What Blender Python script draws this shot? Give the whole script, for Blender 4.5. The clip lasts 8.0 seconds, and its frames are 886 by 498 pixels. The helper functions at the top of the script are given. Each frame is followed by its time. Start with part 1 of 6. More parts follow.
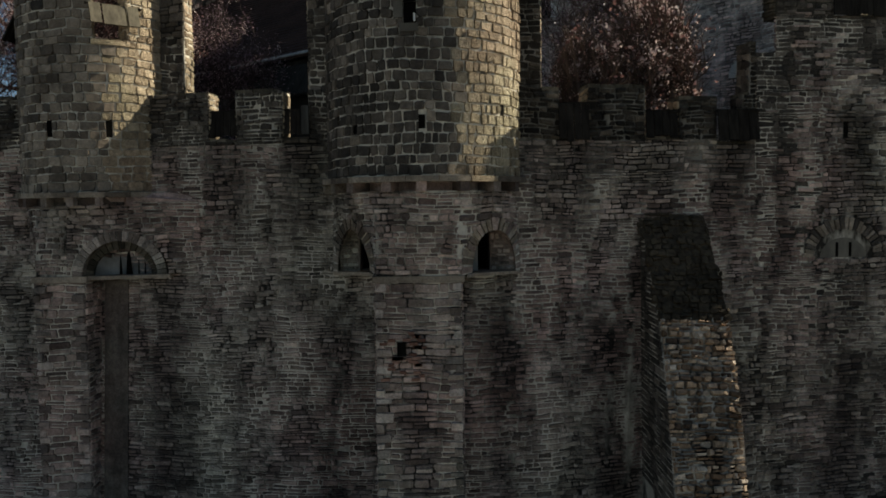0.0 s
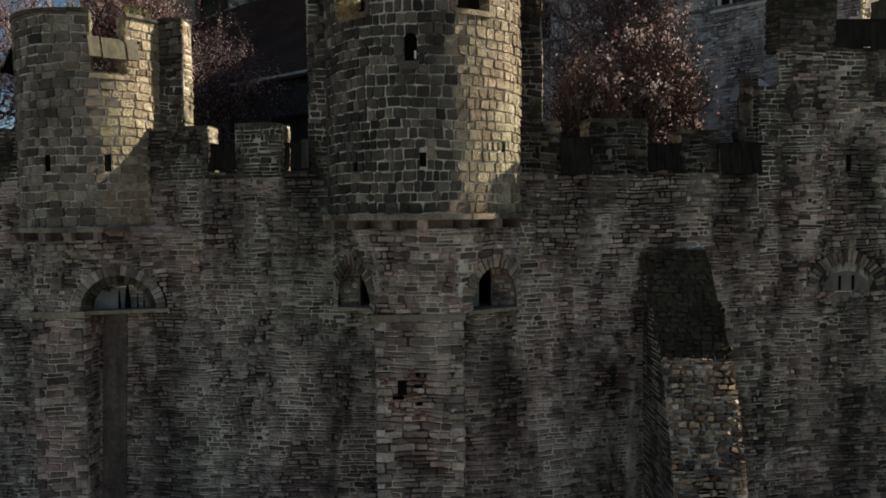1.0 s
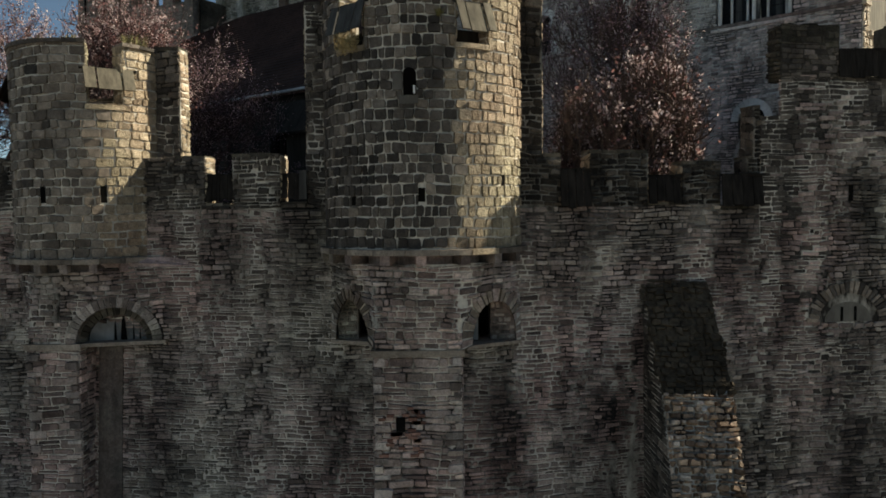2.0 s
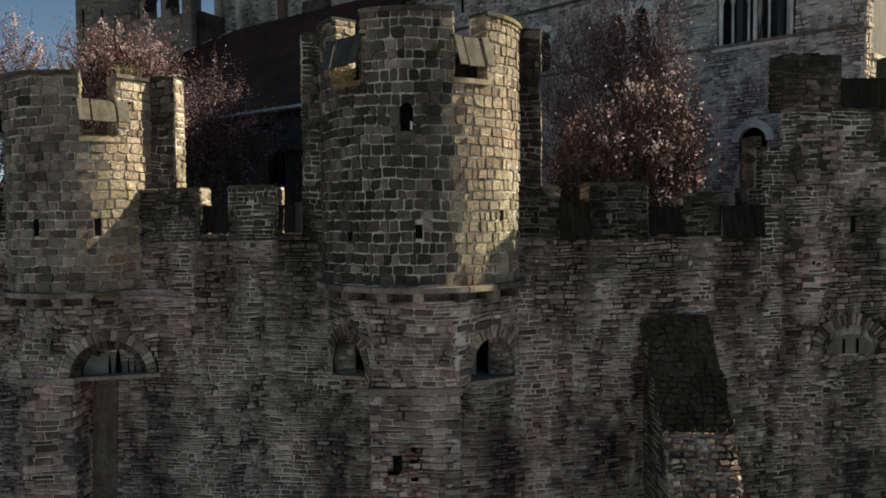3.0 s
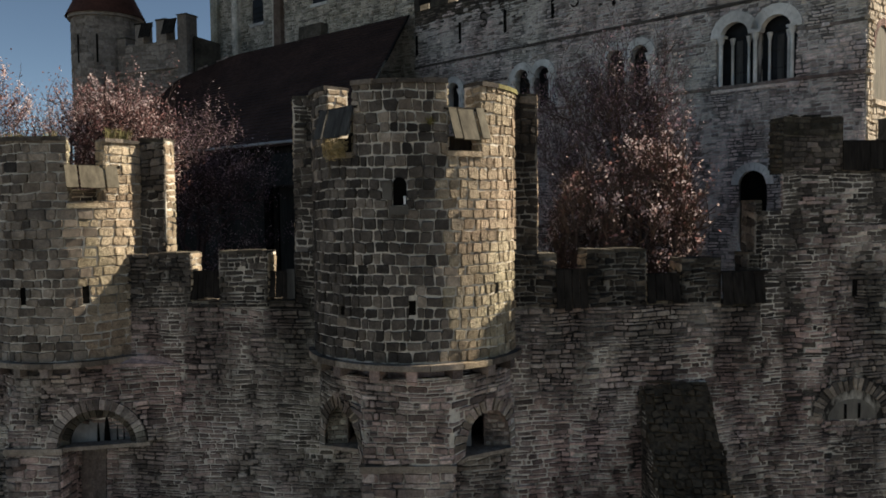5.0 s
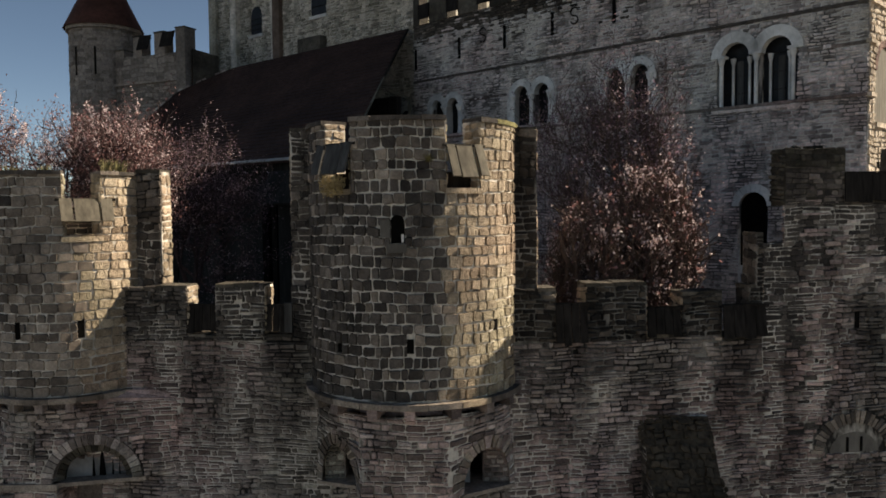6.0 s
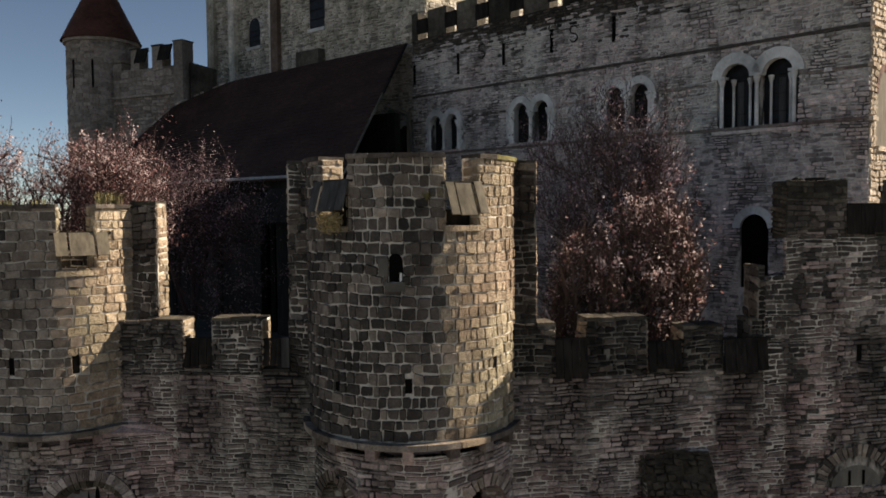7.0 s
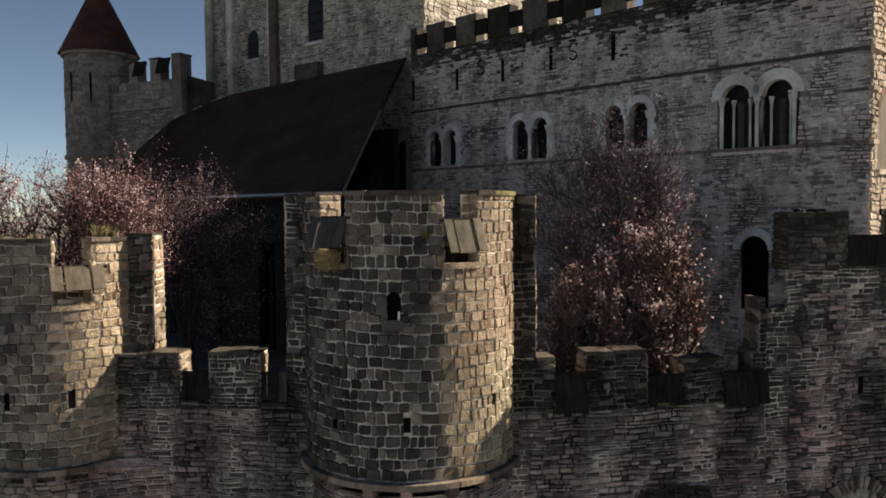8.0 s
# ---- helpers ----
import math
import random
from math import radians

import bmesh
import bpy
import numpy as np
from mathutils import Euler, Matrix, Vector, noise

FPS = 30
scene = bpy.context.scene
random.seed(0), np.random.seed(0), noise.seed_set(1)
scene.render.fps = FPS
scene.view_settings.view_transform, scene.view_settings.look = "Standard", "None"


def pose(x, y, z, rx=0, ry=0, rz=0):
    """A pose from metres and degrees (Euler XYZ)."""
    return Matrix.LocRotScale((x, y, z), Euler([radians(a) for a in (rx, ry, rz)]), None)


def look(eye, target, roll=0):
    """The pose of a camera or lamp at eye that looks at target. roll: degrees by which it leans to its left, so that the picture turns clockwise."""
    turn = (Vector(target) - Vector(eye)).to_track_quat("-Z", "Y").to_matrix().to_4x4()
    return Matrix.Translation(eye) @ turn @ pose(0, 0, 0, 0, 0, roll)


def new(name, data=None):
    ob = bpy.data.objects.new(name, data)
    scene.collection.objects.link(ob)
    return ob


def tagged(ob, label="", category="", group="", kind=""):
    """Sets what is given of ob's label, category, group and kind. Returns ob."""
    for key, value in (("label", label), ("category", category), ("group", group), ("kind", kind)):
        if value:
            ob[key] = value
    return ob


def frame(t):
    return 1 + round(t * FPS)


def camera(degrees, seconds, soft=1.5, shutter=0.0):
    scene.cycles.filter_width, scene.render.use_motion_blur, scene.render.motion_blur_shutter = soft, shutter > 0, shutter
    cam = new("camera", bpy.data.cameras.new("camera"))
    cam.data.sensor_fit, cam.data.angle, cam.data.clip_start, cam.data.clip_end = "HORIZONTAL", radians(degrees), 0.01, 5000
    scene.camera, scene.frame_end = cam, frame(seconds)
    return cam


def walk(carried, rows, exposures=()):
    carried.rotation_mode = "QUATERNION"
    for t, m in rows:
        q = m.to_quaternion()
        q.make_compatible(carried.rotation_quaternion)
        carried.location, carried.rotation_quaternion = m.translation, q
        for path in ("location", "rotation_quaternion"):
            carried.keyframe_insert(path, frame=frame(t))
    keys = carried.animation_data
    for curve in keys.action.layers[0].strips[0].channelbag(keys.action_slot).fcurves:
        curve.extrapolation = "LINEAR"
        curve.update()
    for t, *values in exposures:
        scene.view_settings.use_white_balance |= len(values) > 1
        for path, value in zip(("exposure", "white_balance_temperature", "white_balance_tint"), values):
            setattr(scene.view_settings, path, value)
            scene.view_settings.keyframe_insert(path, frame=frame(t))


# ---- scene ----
cam = camera(60.0, 8.0, soft=1.75)
# seconds, x, y, z, yaw, pitch, lean
ROWS = [
    (0, 0.000, 0.000, 0.000, 0.004, -3.065, 0.712),
    (0.5, -0.017, 0.063, 0.362, -0.026, -2.981, 0.687),
    (1, -0.028, 0.142, 0.709, -0.065, -2.915, 0.659),
    (1.5, -0.026, 0.226, 1.044, -0.100, -2.890, 0.624),
    (3, 0.045, 0.541, 2.101, -0.101, -2.948, 0.565),
    (3.5, 0.082, 0.631, 2.460, -0.105, -2.961, 0.539),
    (4, 0.113, 0.726, 2.818, -0.120, -2.951, 0.529),
    (4.5, 0.139, 0.815, 3.157, -0.133, -2.946, 0.541),
    (6, 0.193, 1.088, 4.189, -0.163, -2.954, 0.533),
    (6.5, 0.200, 1.179, 4.527, -0.194, -2.933, 0.527),
    (7, 0.205, 1.273, 4.866, -0.242, -2.907, 0.529),
    (7.5, 0.210, 1.361, 5.198, -0.265, -2.884, 0.533),
    (8, 0.227, 1.423, 5.524, -0.289, -2.848, 0.551),
]


def row_pose(x, y, z, yaw, pitch, lean):
    a, b = radians(yaw), radians(pitch)
    way = Vector((-math.sin(a) * math.cos(b), math.cos(a) * math.cos(b), math.sin(b)))
    eye = Vector((x, y, z + 8.0))
    return look(eye, eye + way, -lean)


walk(cam, [(r[0], row_pose(*r[1:])) for r in ROWS], exposures=((0.0, 0.63, 7250.0, -3.0), (1.5, 0.97, 7250.0, -2.5), (4.5, 1.06, 7250.0, 2.0), (6.0, 1.05, 7450.0, 6.0), (8.0, 1.05, 7550.0, 9.0)))

# ---- light ----
SUN_AZ, SUN_EL = 17.0, 31.0            # degrees behind the +x axis, and above the horizon
sun_dir = Vector((math.cos(radians(SUN_AZ)) * math.cos(radians(SUN_EL)), math.sin(radians(SUN_AZ)) * math.cos(radians(SUN_EL)), math.sin(radians(SUN_EL))))
world = bpy.data.worlds.new("sky")
scene.world = world
world.use_nodes = True
wn = world.node_tree.nodes
wl = world.node_tree.links
sky = wn.new("ShaderNodeTexSky")
sky.sky_type = "NISHITA"
sky.sun_disc = False
sky.sun_elevation = radians(SUN_EL)
sky.sun_rotation = radians(90.0 - SUN_AZ)
sky.air_density, sky.dust_density, sky.ozone_density = 0.95, 0.0, 0.5
sky.altitude = 5000.0
wn["Background"].inputs["Strength"].default_value = 0.05
wl.new(sky.outputs["Color"], wn["Background"].inputs["Color"])
lamp = bpy.data.lights.new("sun", "SUN")
lamp.energy, lamp.angle, lamp.color = 4.4, radians(0.55), (1.0, 0.9, 0.82)
sun = new("sun", lamp)
sun.matrix_world = look(sun_dir * 60, (0, 0, 0))


# ---- materials ----
def nodes_of(name):
    m = bpy.data.materials.new(name)
    m.use_nodes = True
    return m, m.node_tree.nodes, m.node_tree.links, m.node_tree.nodes["Principled BSDF"]


def ramp(n, stops):
    r = n.new("ShaderNodeValToRGB")
    r.color_ramp.interpolation = "LINEAR"
    e = r.color_ramp.elements
    while len(e) < len(stops):
        e.new(0.5)
    for el, (p, c) in zip(e, stops):
        el.position, el.color = p, (*c, 1.0)
    return r


def mixed(n, l, kind, fac, a, b):
    m = n.new("ShaderNodeMix")
    m.data_type, m.blend_type = "RGBA", kind
    for socket, v in ((m.inputs[0], fac), (m.inputs[6], a), (m.inputs[7], b)):
        if isinstance(v, (int, float)):
            socket.default_value = v
        elif isinstance(v, tuple):
            socket.default_value = (*v, 1.0)
        else:
            l.new(v, socket)
    return m.outputs[2]


def noise_tex(n, l, scale, detail=4.0, stretch=(1, 1, 1), rough=0.6):
    g = n.new("ShaderNodeNewGeometry")
    mp = n.new("ShaderNodeMapping")
    mp.inputs["Scale"].default_value = stretch
    l.new(g.outputs["Position"], mp.inputs["Vector"])
    t = n.new("ShaderNodeTexNoise")
    t.inputs["Scale"].default_value, t.inputs["Detail"].default_value, t.inputs["Roughness"].default_value = scale, detail, rough
    l.new(mp.outputs["Vector"], t.inputs["Vector"])
    return t.outputs["Fac"]


RUNS = (2.86, 4.87, 6.5, -4.75, -3.1, 9.6)      # below these gaps of the wall the rain has run down


def rain_runs(n, l):
    """Black runs of rain water below the gaps of the parapet."""
    g = n.new("ShaderNodeNewGeometry")
    sep = n.new("ShaderNodeSeparateXYZ")
    l.new(g.outputs["Position"], sep.inputs[0])
    wob = noise_tex(n, l, 2.2, 4.0)
    shift = n.new("ShaderNodeMath")
    shift.operation = "MULTIPLY_ADD"
    shift.inputs[1].default_value, shift.inputs[2].default_value = 0.9, -0.45
    l.new(wob, shift.inputs[0])
    xs = n.new("ShaderNodeMath")
    xs.operation = "ADD"
    l.new(sep.outputs["X"], xs.inputs[0])
    l.new(shift.outputs[0], xs.inputs[1])
    total = None
    for xc in RUNS:
        d = n.new("ShaderNodeMath")
        d.operation = "SUBTRACT"
        d.inputs[1].default_value = xc
        l.new(xs.outputs[0], d.inputs[0])
        a = n.new("ShaderNodeMath")
        a.operation = "ABSOLUTE"
        l.new(d.outputs[0], a.inputs[0])
        if total is None:
            total = a.outputs[0]
        else:
            m = n.new("ShaderNodeMath")
            m.operation = "MINIMUM"
            l.new(total, m.inputs[0])
            l.new(a.outputs[0], m.inputs[1])
            total = m.outputs[0]
    near = n.new("ShaderNodeMapRange")
    near.inputs[1].default_value, near.inputs[2].default_value, near.inputs[3].default_value, near.inputs[4].default_value = 0.24, 0.72, 1.0, 0.0
    l.new(total, near.inputs[0])
    fall = n.new("ShaderNodeMapRange")
    fall.inputs[1].default_value, fall.inputs[2].default_value = 6.6, 8.9
    l.new(sep.outputs["Z"], fall.inputs[0])
    top = n.new("ShaderNodeMapRange")
    top.inputs[1].default_value, top.inputs[2].default_value, top.inputs[3].default_value, top.inputs[4].default_value = 10.0, 10.5, 1.0, 0.0
    l.new(sep.outputs["Z"], top.inputs[0])
    deep = n.new("ShaderNodeMapRange")
    deep.inputs[1].default_value, deep.inputs[2].default_value, deep.inputs[3].default_value, deep.inputs[4].default_value = 18.3, 18.6, 1.0, 0.0
    l.new(sep.outputs["Y"], deep.inputs[0])
    drip = n.new("ShaderNodeMapRange")
    drip.inputs[1].default_value, drip.inputs[2].default_value, drip.inputs[3].default_value = 0.3, 0.5, 0.5
    l.new(noise_tex(n, l, 1.0, 5.0, (6.0, 6.0, 0.7)), drip.inputs[0])
    out = near.outputs[0]
    for k in (fall, top, deep, drip):
        m = n.new("ShaderNodeMath")
        m.operation = "MULTIPLY"
        l.new(out, m.inputs[0])
        l.new(k.outputs[0], m.inputs[1])
        out = m.outputs[0]
    return out


DARK_PATCHES = ((-6.1, 0.55), (-2.3, 0.6), (1.2, 0.5), (3.5, 0.7), (6.6, 0.45), (9.7, 1.3))      # middle and half width of the dark patches


def dark_patches(n, l):
    """Ragged dark patches across the lower wall."""
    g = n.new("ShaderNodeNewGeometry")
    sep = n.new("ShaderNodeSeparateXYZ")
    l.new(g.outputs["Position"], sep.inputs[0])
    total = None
    for xc, half in DARK_PATCHES:
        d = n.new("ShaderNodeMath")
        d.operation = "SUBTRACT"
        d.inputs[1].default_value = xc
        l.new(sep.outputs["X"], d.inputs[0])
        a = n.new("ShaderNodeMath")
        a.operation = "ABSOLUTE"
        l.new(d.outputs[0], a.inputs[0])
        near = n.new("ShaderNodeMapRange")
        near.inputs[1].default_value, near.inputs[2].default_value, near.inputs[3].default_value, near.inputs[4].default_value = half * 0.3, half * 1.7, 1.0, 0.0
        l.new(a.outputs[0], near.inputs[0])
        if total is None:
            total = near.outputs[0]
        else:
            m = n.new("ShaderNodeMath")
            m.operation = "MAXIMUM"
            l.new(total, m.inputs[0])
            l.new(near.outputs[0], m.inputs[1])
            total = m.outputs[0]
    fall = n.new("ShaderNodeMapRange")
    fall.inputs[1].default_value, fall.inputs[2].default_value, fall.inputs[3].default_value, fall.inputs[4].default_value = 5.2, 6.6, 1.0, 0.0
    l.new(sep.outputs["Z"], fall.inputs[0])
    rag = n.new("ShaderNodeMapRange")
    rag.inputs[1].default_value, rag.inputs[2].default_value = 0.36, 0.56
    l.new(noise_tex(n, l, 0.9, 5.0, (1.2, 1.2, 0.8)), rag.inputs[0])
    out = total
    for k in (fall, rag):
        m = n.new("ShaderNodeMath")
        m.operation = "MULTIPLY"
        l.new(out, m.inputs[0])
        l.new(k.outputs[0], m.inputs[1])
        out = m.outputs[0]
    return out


def stone_material(name, stops, stain=(0.25, 0.24, 0.22), stain_amount=0.8, grain=28.0, bump=0.5, rough=0.9, streak=0.7, lichen=None, runs=0.0, hues=0.0, relief=0.045, patchy=0.0):
    """Masonry: a tone for each stone, grain, weather streaks and blotches."""
    m, n, l, b = nodes_of(name)
    g = n.new("ShaderNodeNewGeometry")
    o = n.new("ShaderNodeObjectInfo")
    add = n.new("ShaderNodeMath")
    add.operation = "ADD"
    l.new(g.outputs["Random Per Island"], add.inputs[0])
    l.new(o.outputs["Random"], add.inputs[1])
    fr = n.new("ShaderNodeMath")
    fr.operation = "FRACT"
    l.new(add.outputs[0], fr.inputs[0])
    tone = ramp(n, [(p, (1.07 * r, g0, 0.98 * b0)) for p, (r, g0, b0) in stops])
    l.new(fr.outputs[0], tone.inputs["Fac"])
    fine = noise_tex(n, l, grain, 6.0)
    fr2 = ramp(n, ((0.3, (0.55, 0.55, 0.55)), (0.7, (1.25, 1.25, 1.25))))
    l.new(fine, fr2.inputs["Fac"])
    c = mixed(n, l, "MULTIPLY", 0.8, tone.outputs["Color"], fr2.outputs["Color"])
    mid = ramp(n, ((0.32, (0.62, 0.62, 0.62)), (0.68, (1.22, 1.22, 1.22))))
    l.new(noise_tex(n, l, 6.5, 5.0), mid.inputs["Fac"])
    c = mixed(n, l, "MULTIPLY", 0.85, c, mid.outputs["Color"])
    blot = noise_tex(n, l, 0.9, 5.0)
    br = ramp(n, ((0.38, (0, 0, 0)), (0.66, (1, 1, 1))))
    l.new(blot, br.inputs["Fac"])
    dirt = mixed(n, l, "MULTIPLY", 1.0, c, stain)
    mul = n.new("ShaderNodeMath")
    mul.operation = "MULTIPLY"
    mul.inputs[1].default_value = stain_amount
    l.new(br.outputs["Color"], mul.inputs[0])
    c = mixed(n, l, "MIX", mul.outputs[0], c, dirt)
    if streak:
        st = noise_tex(n, l, 1.0, 5.0, (1.5, 1.5, 0.16))
        sr = ramp(n, ((0.5, (0, 0, 0)), (0.68, (1, 1, 1))))
        l.new(st, sr.inputs["Fac"])
        mu = n.new("ShaderNodeMath")
        mu.operation = "MULTIPLY"
        mu.inputs[1].default_value = streak
        l.new(sr.outputs["Color"], mu.inputs[0])
        c = mixed(n, l, "MIX", mu.outputs[0], c, mixed(n, l, "MULTIPLY", 1.0, c, stain))
    if hues:
        hn = noise_tex(n, l, 0.33, 3.0)
        hr = ramp(n, ((0.36, (1.16, 0.93, 0.92)), (0.5, (1.0, 1.0, 1.0)), (0.64, (0.88, 1.06, 0.95))))
        l.new(hn, hr.inputs["Fac"])
        c = mixed(n, l, "MULTIPLY", hues, c, hr.outputs["Color"])
    if runs:
        mu = n.new("ShaderNodeMath")
        mu.operation = "MULTIPLY"
        mu.inputs[1].default_value = runs
        l.new(rain_runs(n, l), mu.inputs[0])
        c = mixed(n, l, "MIX", mu.outputs[0], c, mixed(n, l, "MULTIPLY", 1.0, c, (0.14, 0.135, 0.13)))
    if patchy:
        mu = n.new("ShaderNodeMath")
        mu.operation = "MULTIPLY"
        mu.inputs[1].default_value = patchy
        l.new(dark_patches(n, l), mu.inputs[0])
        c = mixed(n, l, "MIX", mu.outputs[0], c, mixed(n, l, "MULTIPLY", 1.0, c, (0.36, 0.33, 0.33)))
    if lichen:
        ln = noise_tex(n, l, 3.5, 6.0)
        lr = ramp(n, ((0.56, (0, 0, 0)), (0.7, (1, 1, 1))))
        l.new(ln, lr.inputs["Fac"])
        mu = n.new("ShaderNodeMath")
        mu.operation = "MULTIPLY"
        mu.inputs[1].default_value = 0.5
        l.new(lr.outputs["Color"], mu.inputs[0])
        c = mixed(n, l, "MIX", mu.outputs[0], c, lichen)
    l.new(c, b.inputs["Base Color"])
    b.inputs["Roughness"].default_value = rough
    b.inputs["Specular IOR Level"].default_value = 0.25
    bp = n.new("ShaderNodeBump")
    bp.inputs["Strength"].default_value, bp.inputs["Distance"].default_value = bump, relief
    l.new(noise_tex(n, l, 11.0, 8.0, rough=0.7), bp.inputs["Height"])
    l.new(bp.outputs["Normal"], b.inputs["Normal"])
    return m


def plain_material(name, dark, light, scale=6.0, rough=0.85, bump=0.3, stretch=(1, 1, 1), metal=0.0, dist=0.02, spec=0.2):
    m, n, l, b = nodes_of(name)
    f = noise_tex(n, l, scale, 7.0, stretch, 0.65)
    r = ramp(n, ((0.3, dark), (0.7, light)))
    l.new(f, r.inputs["Fac"])
    big = noise_tex(n, l, scale * 0.13, 4.0, stretch)
    r2 = ramp(n, ((0.35, (0.6, 0.6, 0.6)), (0.65, (1.15, 1.15, 1.15))))
    l.new(big, r2.inputs["Fac"])
    l.new(mixed(n, l, "MULTIPLY", 1.0, r.outputs["Color"], r2.outputs["Color"]), b.inputs["Base Color"])
    b.inputs["Roughness"].default_value, b.inputs["Metallic"].default_value = rough, metal
    b.inputs["Specular IOR Level"].default_value = spec
    bp = n.new("ShaderNodeBump")
    bp.inputs["Strength"].default_value, bp.inputs["Distance"].default_value = bump, dist
    l.new(f, bp.inputs["Height"])
    l.new(bp.outputs["Normal"], b.inputs["Normal"])
    return m


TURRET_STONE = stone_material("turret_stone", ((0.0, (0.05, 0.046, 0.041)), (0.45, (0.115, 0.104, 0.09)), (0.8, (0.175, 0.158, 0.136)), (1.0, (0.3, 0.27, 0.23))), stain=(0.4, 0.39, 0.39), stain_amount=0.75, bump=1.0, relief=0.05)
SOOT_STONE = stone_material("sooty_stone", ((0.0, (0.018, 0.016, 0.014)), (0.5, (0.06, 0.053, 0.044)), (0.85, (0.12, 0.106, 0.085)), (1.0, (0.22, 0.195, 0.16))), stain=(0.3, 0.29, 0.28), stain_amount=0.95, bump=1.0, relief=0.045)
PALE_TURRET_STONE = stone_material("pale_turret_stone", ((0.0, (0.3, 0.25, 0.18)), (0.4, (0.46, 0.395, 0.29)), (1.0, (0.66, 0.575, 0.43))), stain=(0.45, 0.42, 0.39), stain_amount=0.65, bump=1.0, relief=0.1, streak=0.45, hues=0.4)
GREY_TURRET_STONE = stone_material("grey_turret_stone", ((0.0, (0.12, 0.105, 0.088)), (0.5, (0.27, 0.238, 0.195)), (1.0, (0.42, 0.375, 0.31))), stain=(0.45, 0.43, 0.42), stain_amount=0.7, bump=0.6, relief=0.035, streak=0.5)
RUBBLE = stone_material("rubble_stone", ((0.0, (0.13, 0.11, 0.1)), (0.25, (0.285, 0.24, 0.217)), (0.6, (0.42, 0.355, 0.32)), (0.9, (0.58, 0.495, 0.445)), (1.0, (0.82, 0.73, 0.65))), stain=(0.3, 0.285, 0.28), stain_amount=0.8, bump=1.0, runs=0.55, hues=0.6, streak=0.65, patchy=0.75)
HALL_STONE = stone_material("hall_stone", ((0.0, (0.24, 0.22, 0.212)), (0.3, (0.58, 0.54, 0.52)), (1.0, (0.86, 0.81, 0.775))), stain=(0.52, 0.505, 0.5), stain_amount=0.65, streak=0.4, bump=1.0, hues=0.4)
KEEP_STONE = stone_material("keep_stone", ((0.0, (0.28, 0.275, 0.235)), (0.5, (0.6, 0.58, 0.5)), (1.0, (0.82, 0.79, 0.7))), stain=(0.42, 0.42, 0.37), stain_amount=0.8, bump=1.0, lichen=(0.34, 0.37, 0.27))
# Paler, yellower stone puts the sun on the hall's end into colour.
END_STONE = stone_material("sunlit_end_stone", ((0.0, (0.4, 0.35, 0.27)), (0.5, (0.62, 0.55, 0.43)), (1.0, (0.78, 0.71, 0.58))), stain=(0.5, 0.48, 0.45), stain_amount=0.7, bump=1.0)
MOSSY_STONE = stone_material("mossy_stone", ((0.0, (0.042, 0.039, 0.03)), (0.5, (0.1, 0.092, 0.073)), (1.0, (0.2, 0.183, 0.146))), bump=1.0, lichen=(0.06, 0.058, 0.034))
BUTTRESS_STONE = stone_material("buttress_stone", ((0.0, (0.16, 0.115, 0.085)), (0.5, (0.5, 0.37, 0.26)), (0.85, (0.74, 0.61, 0.47)), (1.0, (0.9, 0.84, 0.74))), stain=(0.25, 0.24, 0.22), stain_amount=0.9, streak=0.2, bump=1.0)


def mortar_material(name, dark, light, patch, low, high):
    """Pale lime mortar with black weathered patches."""
    m, n, l, b = nodes_of(name)
    r = ramp(n, ((0.3, tuple(0.7 * c for c in light)), (0.7, light)))
    l.new(noise_tex(n, l, 14.0, 6.0), r.inputs["Fac"])
    p = ramp(n, ((low, (0, 0, 0)), (high, (1, 1, 1))))
    l.new(noise_tex(n, l, patch, 5.0, (1.0, 1.0, 0.45)), p.inputs["Fac"])
    c = mixed(n, l, "MIX", p.outputs["Color"], r.outputs["Color"], dark)
    c = mixed(n, l, "MIX", rain_runs(n, l), c, (0.012, 0.011, 0.01))
    c = mixed(n, l, "MIX", dark_patches(n, l), c, (0.02, 0.018, 0.017))
    l.new(c, b.inputs["Base Color"])
    b.inputs["Roughness"].default_value = 0.95
    b.inputs["Specular IOR Level"].default_value = 0.1
    return m


MORTAR = mortar_material("mortar", (0.09, 0.082, 0.072), (0.72, 0.66, 0.57), 1.5, 0.48, 0.66)
RUBBLE_MORTAR = mortar_material("rubble_mortar", (0.03, 0.027, 0.024), (0.7, 0.64, 0.55), 1.6, 0.45, 0.58)
DARK_MORTAR = mortar_material("sooty_mortar", (0.02, 0.018, 0.016), (0.26, 0.24, 0.21), 1.6, 0.45, 0.62)
FAR_STONE = stone_material("far_tower_stone", ((0.0, (0.2, 0.18, 0.155)), (0.5, (0.3, 0.272, 0.236)), (1.0, (0.41, 0.375, 0.325))), stain=(0.6, 0.58, 0.56), bump=0.8)
PLASTER = plain_material("plaster", (0.16, 0.152, 0.142), (0.36, 0.345, 0.325), 3.0)
DRESSED = plain_material("dressed_limestone", (0.58, 0.57, 0.54), (0.82, 0.8, 0.76), 5.0)
SLATE = plain_material("mossy_slate", (0.036, 0.028, 0.02), (0.12, 0.095, 0.068), 9.0, bump=1.0, dist=0.05, spec=0.05)
ROOF = plain_material("roof_tile", (0.026, 0.014, 0.011), (0.066, 0.036, 0.029), 5.0, bump=0.5)
CONE = plain_material("cone_tile", (0.055, 0.022, 0.016), (0.095, 0.04, 0.028), 6.0, bump=0.5)
WOOD = plain_material("weathered_wood", (0.085, 0.073, 0.056), (0.21, 0.185, 0.138), 10.0, stretch=(1, 1, 0.12), bump=0.35)
